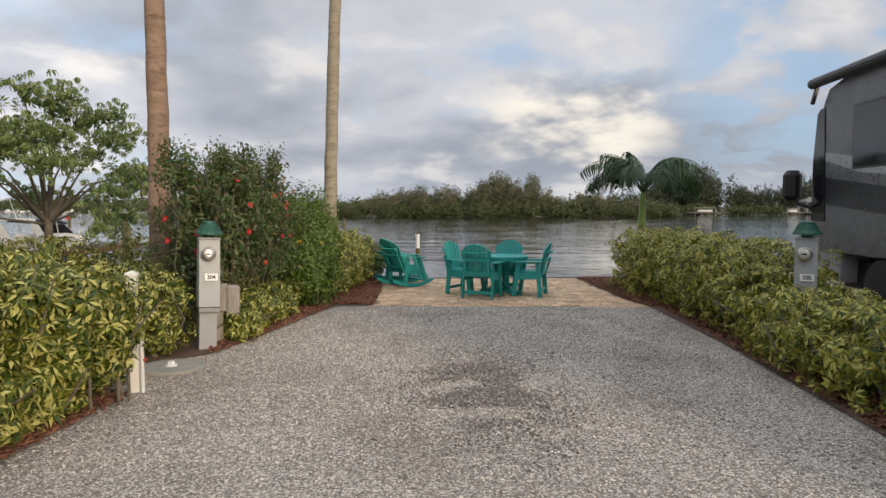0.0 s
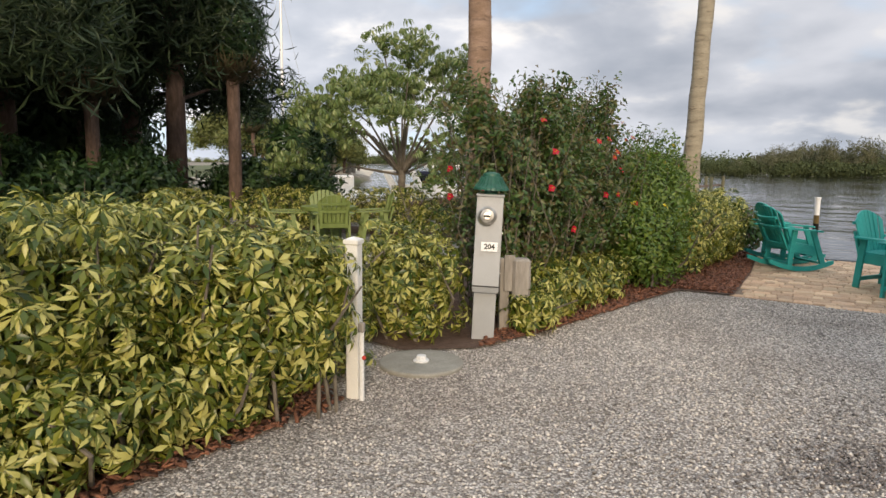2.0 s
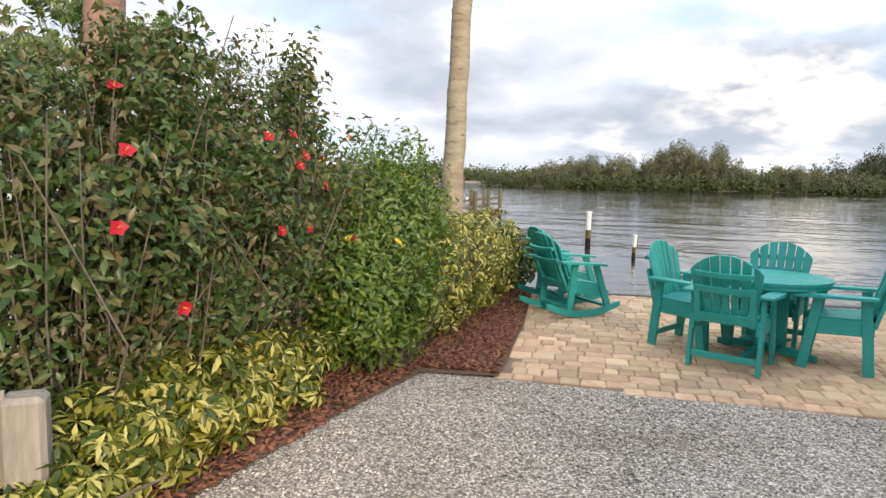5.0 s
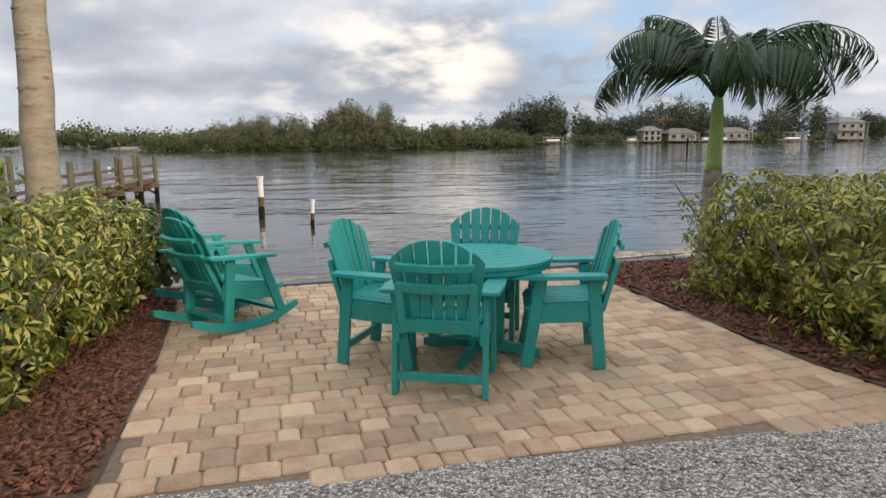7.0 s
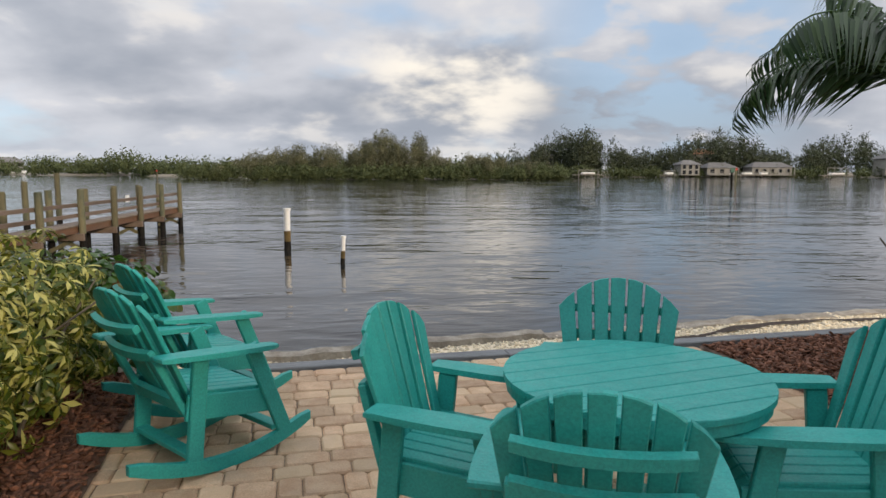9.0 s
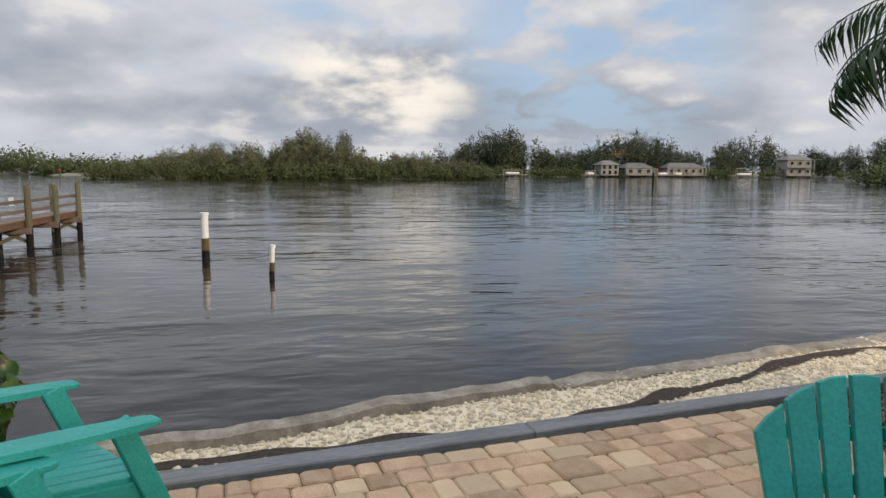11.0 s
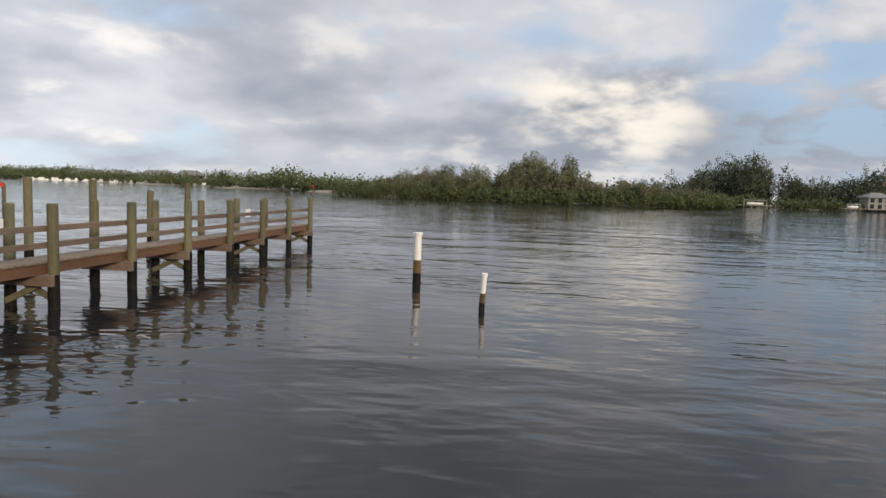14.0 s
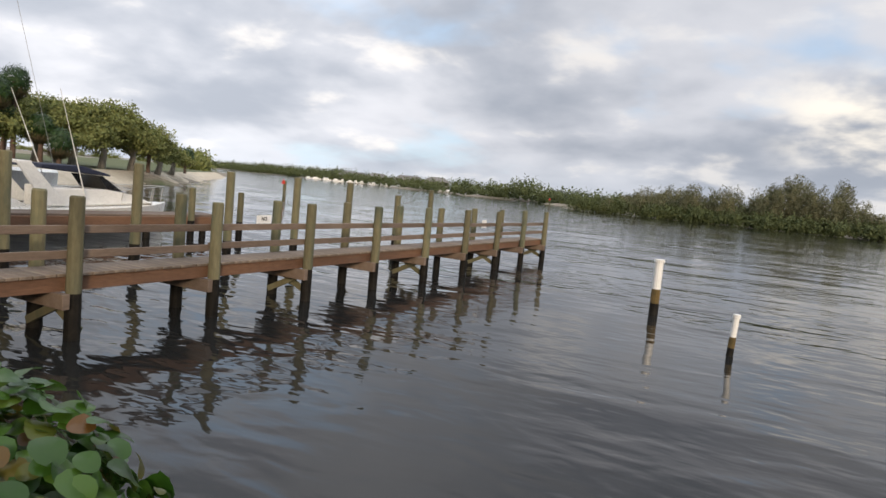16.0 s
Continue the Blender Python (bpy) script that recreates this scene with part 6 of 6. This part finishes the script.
RIGHT_SHORE = [(40, 243), (75, 241), (110, 241), (150, 240), (195, 239), (240, 222), (290, 203), (355, 165), (420, 124), (520, 80)]
far_t, far_b = [], []
for i in range(330):
    x, y = bank_point(RIGHT_SHORE, rg.random())
    d = rg.uniform(3, 22)
    t = rg.uniform(10.5, 16.5) * (0.85 + 0.25 * math.sin(x * 0.11))
    w = rg.uniform(2.2, 4.4)
    far_t.append(((x + 0.3 * d, y + d + 4, t * 0.52), (w, w, t * 0.50)))
for i in range(120):
    x, y = bank_point(RIGHT_SHORE, rg.random())
    far_b.append(((x, y + 2, 1.0), (rg.uniform(2, 4), 1.6, rg.uniform(1.2, 2.4))))
woods("shore_trees", "dark rounded trees behind the houses across the river", far_t, CLUMP, L_OAK, 0.50, 0.62)
woods("shore_scrub", "low green scrub along the far bank", far_b, CLUMP, L_MANG, 1.0, 0.6)
LEFT_FAR = [(-700, 650), (-330, 440), (-150, 308), (-60, 250), (44, 246)]
lf = []
for i in range(240):
    x, y = bank_point(LEFT_FAR, rg.random() ** 0.7)
    t = rg.uniform(3.0, 5.5) + (3.5 if -112 < x < -96 else 0) + max(0, (y - 250)) * 0.012
    w = rg.uniform(4, 8)
    lf.append(((x, y + rg.uniform(2, 30), t * 0.5), (w, w, t * 0.52)))
for i in range(130):
    u = rg.random()
    t = rg.uniform(5, 10)
    lf.append(((-760 + 450 * u, 690 - 255 * u + rg.uniform(0, 30), t * 0.5), (rg.uniform(6, 12), 8, t * 0.52)))
woods("far_left_trees", "low distant green shore upriver", lf, CLUMP, L_MANG, 0.10, 1.15)

# the left bank: sand, grass, trees
def bank_strip(name, off0, off1, z0, z1, mat, label):
    pts = LEFT_BANK[1:9]
    bm = bmesh.new()
    rows = []
    dense = []
    for a, b in zip(pts, pts[1:]):
        for i in range(10):
            dense.append((a[0] + (b[0] - a[0]) * i / 10, a[1] + (b[1] - a[1]) * i / 10))
    for x, y in dense:
        j = 1.2 * noise.noise((x * 0.2, y * 0.2, 0))
        rows.append([bm.verts.new((x - off0 + j, y - off0 * 0.8, z0)), bm.verts.new((x - (off0 + off1) / 2 + j, y - (off0 + off1) * 0.4, (z0 + z1) / 2 + 0.1)), bm.verts.new((x - off1, y - off1 * 0.8, z1))])
    for p, q in zip(rows, rows[1:]):
        for k in range(2):
            bm.faces.new((p[k], q[k], q[k + 1], p[k + 1]))
    tagged(part(name, bm, mat), label, "bank", kind="structure")


bank_strip("sand_bank", -0.6, 1.6, -0.75, 0.42, SAND, "pale sandy bank lit by low sun")
bank_strip("grass_bank", 1.6, 30, 0.42, 0.5, GRASS_F, "grass above the sandy bank")


def bank_place(az, d):
    """A place on the left bank by bearing and distance from the patio's end."""
    return (-0.6 + d * math.sin(radians(az)), 13.0 + d * math.cos(radians(az)))


def bank_oak(az, d, h, w, label):
    x, y = bank_place(az, d)
    cl = []
    for k in range(15):
        a, q = k * 2.4 + az, math.sqrt((k + 0.5) / 15)
        cl.append(((w * q * math.cos(a), w * q * math.sin(a), h * (0.84 - 0.42 * q * q + 0.05 * math.sin(k * 3.7))), (w * 0.36, w * 0.36, h * 0.15)))
    limbs = [([(0.1, 0, h * 0.28), (c[0] * 0.45, c[1] * 0.45, h * 0.5), c], [0.16, 0.11, 0.04]) for c, _ in cl[::2]]
    limb_tree("oak_tree", label, pose(x, y, 0.45), ([(0, 0, -0.3), (0.25, 0.1, h * 0.25), (-0.1, 0, h * 0.55)], [0.36, 0.26, 0.16]), limbs, cl, CLUMP, L_BANK_LIT, GREYBARK, 5.6, 0.24, rough=0.4)


fars = []
for az, d, h, w in ((-62.5, 62, 6.8, 3.8), (-59.0, 68, 5.9, 3.8), (-56.6, 66, 5.6, 3.9), (-54.6, 67, 6.1, 4.2), (-52.6, 70, 5.0, 3.6), (-50.6, 76, 3.6, 2.2), (-49.6, 84, 3.0, 2.0), (-57.6, 76, 6.4, 3.2), (-61, 76, 7.5, 3.4)):
    bank_oak(az, d, h, w, "broad green oak on the sunlit sandy bank")
for i in range(90):
    x, y = bank_point(LEFT_BANK[5:9], rg.random())
    t = rg.uniform(2.5, 5)
    fars.append(((x - 6, y - 2, t * 0.5), (rg.uniform(2, 5), 3, t * 0.5)))
woods("bank_scrub", "green scrub along the left bank", fars, CLUMP, L_BANK_LIT, 0.6, 0.8)
for az, d, h in ((-48.6, 92, 2.2), (-51.3, 72, 3.2), (-58.6, 60, 3.0), (-60.3, 60, 6.2), (-61.4, 58, 5.2), (-60.9, 60, 3.4), (-57.4, 60, 2.0)):
    cabbage_palm(pose(*bank_place(az, d), 0.4), h, "fan palm on the sunlit bank")


def house(x, y, w, d, h, yaw, storeys, roof, label, posts=True):
    ob = thing("waterfront_house", label, "house", pose(x, y, 0.2, 0, 0, yaw), "houses across the river")
    part("wall", box_bm(w, d, h, pose(0, 0, h / 2), 0.02), HOUSE_W, ob)
    bm = bmesh.new()
    o = 0.7
    v = [bm.verts.new(p) for p in ((-w / 2 - o, -d / 2 - o, h), (w / 2 + o, -d / 2 - o, h), (w / 2 + o, d / 2 + o, h), (-w / 2 - o, d / 2 + o, h), (-w / 2 + d * 0.35, 0, h + d * 0.28), (w / 2 - d * 0.35, 0, h + d * 0.28))]
    for f in ((0, 1, 5, 4), (1, 2, 5), (2, 3, 4, 5), (3, 0, 4), (0, 3, 2, 1)):
        bm.faces.new([v[k] for k in f])
    part("roof", bm, roof, ob)
    n = max(3, int(w / 3))
    for s in range(storeys):
        for i in range(n):
            zx = -w / 2 + w * (i + 0.5) / n
            zz = h * (s + 0.55) / storeys
            win = part("window", box_bm(w / n * 0.5, 0.08, 1.4, pose(zx, -d / 2 - 0.02, zz), 0.01), GLASS_D, ob)
            part("window_frame", box_bm(w / n * 0.5 + 0.2, 0.05, 1.6, pose(zx, -d / 2 - 0.01, zz), 0.01), HOUSE_W, win)
    if posts:
        for s in range(storeys):
            part("balcony", box_bm(w, 2.0, 0.2, pose(0, -d / 2 - 1.05, h * s / storeys + 0.15), 0.01), HOUSE_W, ob)
            part("railing", box_bm(w, 0.06, 0.12, pose(0, -d / 2 - 1.98, h * s / storeys + 1.2), 0.01), HOUSE_W, ob)
        for i in range(n + 1):
            part("porch_post", box_bm(0.22, 0.22, h, pose(-w / 2 + w * i / n, -d / 2 - 1.9, h / 2), 0.01), HOUSE_W, ob)
    return ob


house(113.5, 243, 7, 6, 3.9, 0, 2, ROOF_G, "pale two-storey house with a grey roof across the river", False)
house(125.5, 243.5, 11, 7, 2.8, 0, 1, ROOF_G, "low pale waterfront house across the river")
house(126.5, 258, 9, 8, 8.0, 0, 2, ROOF_T, "house with an orange clay roof among trees", False)
house(145.5, 244, 15, 7, 3.0, -3, 1, ROOF_G, "long grey-roofed waterfront house across the river")
house(194.5, 242, 10, 8, 6.4, -8, 2, ROOF_G, "white two-storey house with columns and balconies")
house(237.5, 232, 10, 8, 5.5, -25, 2, ROOF_G, "pale gabled house by the far bank", False)
house(63, 262, 9, 7, 7.2, 0, 2, ROOF_G, "grey house half hidden by the island's trees", False)
house(17.3, 190, 5, 5, 3.4, 10, 1, ROOF_G, "small white house between the island's trees", False)


def boat_lift(x, y, w, h, yaw=0.0):
    ob = thing("boat_lift", "white boat lift frame at a far private dock", "boat lift", pose(x, y, WL, 0, 0, yaw), "far docks")
    part("deck", box_bm(w * 1.6, 2.0, 0.2, pose(0, 0.6, 0.9), 0.01), GREYBARK, ob)
    for i in range(4):
        part("post", box_bm(0.16, 0.16, h + 1.5, pose(-w / 2 + w * i / 3, 0, h / 2 - 0.75), 0.01), HOUSE_W, ob)
    part("beam", box_bm(w, 0.2, 0.22, pose(0, 0, h), 0.01), HOUSE_W, ob)
    part("moored_hull", box_bm(w * 0.7, 1.6, 0.7, pose(0, 0.3, 1.5), 0.2), BOAT_W, ob)


for x, y, w, h in ((75, 239, 7, 2.6), (104, 236.5, 4, 2.4), (134, 237.5, 5, 2.0), (168, 236, 8, 3.6), (140, 237, 4, 2.2), (222, 232, 6, 2.0)):
    boat_lift(x, y, w, h)
for i in range(34):
    x, y = -330 + i * 7.5 + rg.uniform(-2, 2), 424 - i * 3.9
    ob = thing("marina_boat", "white boat at a far marina", "boat", pose(x, y, WL, 0, 0, rg.uniform(0, 180)), "far marina boats")
    bm = bmesh.new()
    prism(bm, [(-2.6, -0.9), (1.7, -0.9), (3, 0), (1.7, 0.9), (-2.6, 0.9)], 0.9, Matrix(), 0.1)
    part("hull", bm, BOAT_W, ob)
    part("cabin", box_bm(2.0, 1.3, rg.uniform(0.8, 1.5), pose(-0.4, 0, 1.35), 0.12), BOAT_W, ob)
for x, y, w in ((-300, 440, 22), (-255, 405, 14), (-215, 380, 18), (-180, 352, 14)):
    house(x, y, w, 9, 5.0, 30, 2, ROOF_G, "pale building at the far marina", False)

# a low far bank and bushes at the right end of the view
rb = [((104 + 3 * i + rg.uniform(-2, 2), 113 - 2.6 * i + rg.uniform(-1, 1), 0.9), (3.2, 2.2, rg.uniform(1.6, 2.4))) for i in range(14)]
sheet("spit", [(98, 118), (104, 112), (150, 70), (170, 70), (150, 100), (110, 124)], 0.0, SOIL, "low sandy spit under mangroves", "bank")
woods("mangrove_spit", "low green mangroves on a spit", rb, CLUMP, L_MANG, 1.4, 0.7)
# white boats and a sheltered jetty behind the next lot
for x, y, a in ((-19, 20.5, 70), (-22.5, 21.5, 75), (-26, 22, 80)):
    ob = thing("skiff", "white open boat moored behind the hedge", "boat", pose(x, y, WL, 0, 0, a), "moored skiffs")
    bm = bmesh.new()
    prism(bm, [(-2.6, -0.95), (1.5, -0.95), (2.9, 0), (1.5, 0.95), (-2.6, 0.95)], 0.85, Matrix(), 0.08)
    part("hull", bm, BOAT_W, ob)
    part("console", box_bm(0.8, 0.7, 0.9, pose(-0.2, 0, 1.2), 0.06), BOAT_W, ob)
    part("outboard", box_bm(0.45, 0.4, 0.8, pose(-2.7, 0, 1.0), 0.08), BLACK, ob)

# ---- pavers of the patio, laid last ----


def build_pavers():
    floor_ob = thing("patio", "patio of tumbled tan and brown concrete pavers", "patio", kind="structure")

    def paver_mesh(w, d, name="paver"):
        h, b, c = 0.045, 0.010, 0.014
        bm = bmesh.new()
        rings = []
        for z, ins in ((0.0, 0.0), (h - b, 0.0), (h, b)):
            o = [(-w / 2 + ins + c, -d / 2 + ins), (w / 2 - ins - c, -d / 2 + ins), (w / 2 - ins, -d / 2 + ins + c), (w / 2 - ins, d / 2 - ins - c),
                 (w / 2 - ins - c, d / 2 - ins), (-w / 2 + ins + c, d / 2 - ins), (-w / 2 + ins, d / 2 - ins - c), (-w / 2 + ins, -d / 2 + ins + c)]
            rings.append([bm.verts.new((x, y, z)) for x, y in o])
        for p, q in zip(rings, rings[1:]):
            for i in range(8):
                bm.faces.new((p[i], p[(i + 1) % 8], q[(i + 1) % 8], q[i]))
        bm.faces.new(rings[-1])
        bmesh.ops.recalc_face_normals(bm, faces=bm.faces)
        return bm

    meshes, rest = {}, []
    made = 0
    skew = math.atan2(0.6, 4.99)
    o = Vector((-1.95, 13.66, 0))
    ux, uy = Vector((math.cos(skew), math.sin(skew), 0)), Vector((math.sin(skew), -math.cos(skew), 0))
    v = 0.004
    row = 0
    while v < 5.2:
        d = (0.155, 0.155, 0.205)[row % 3]
        u = -0.9 - 0.1 * rg.random()
        while u < 6.2:
            w = float(rg.choice((0.125, 0.165, 0.205, 0.245)))
            c = o + ux * (u + w / 2) + uy * (v + d / 2)
            corners = [c + ux * sx * w * 0.14 + uy * sy * d * 0.14 for sx in (-1, 1) for sy in (-1, 1)]
            if all(inside((q.x, q.y), PATIO) for q in corners):
                m = Matrix.Translation((c.x + 0.002 * rg.normal(), c.y + 0.002 * rg.normal(), 0.002 * rg.normal() - 0.038)) @ Matrix.Rotation(skew + 0.012 * rg.normal(), 4, "Z") @ pose(0, 0, 0, 0.5 * rg.normal(), 0.5 * rg.normal())
                if -1.5 < c.x < 0.75 and c.y < 12.9 and made < 300:
                    if (w, d) not in meshes:
                        me = bpy.data.meshes.new("paver")
                        b = paver_mesh(w - 0.005, d - 0.005)
                        b.to_mesh(me)
                        b.free()
                        me.materials.append(PAVER)
                        meshes[(w, d)] = me
                    p = new("paver", meshes[(w, d)])
                    p.parent, p.matrix_basis = floor_ob, m
                    made += 1
                else:
                    rest.append((w, d, m))
            u += w
        v += d
        row += 1
    vs, fs, k = [], [], 0
    cache = {}
    for w, d, m in rest:
        if (w, d) not in cache:
            b = paver_mesh(w - 0.005, d - 0.005)
            b.verts.index_update()
            cache[(w, d)] = ([q.co.copy() for q in b.verts], [[q.index for q in f.verts] for f in b.faces])
            b.free()
        a, f = cache[(w, d)]
        vs += [tuple(m @ q) for q in a]
        fs += [[i + k for i in g] for g in f]
        k += len(a)
    me = bpy.data.meshes.new("paver_field")
    me.from_pydata(vs, [], fs)
    me.materials.append(PAVER_J)
    p = new("paver_field", me)
    p.parent = floor_ob
    tagged(p, kind="stuff")


build_pavers()
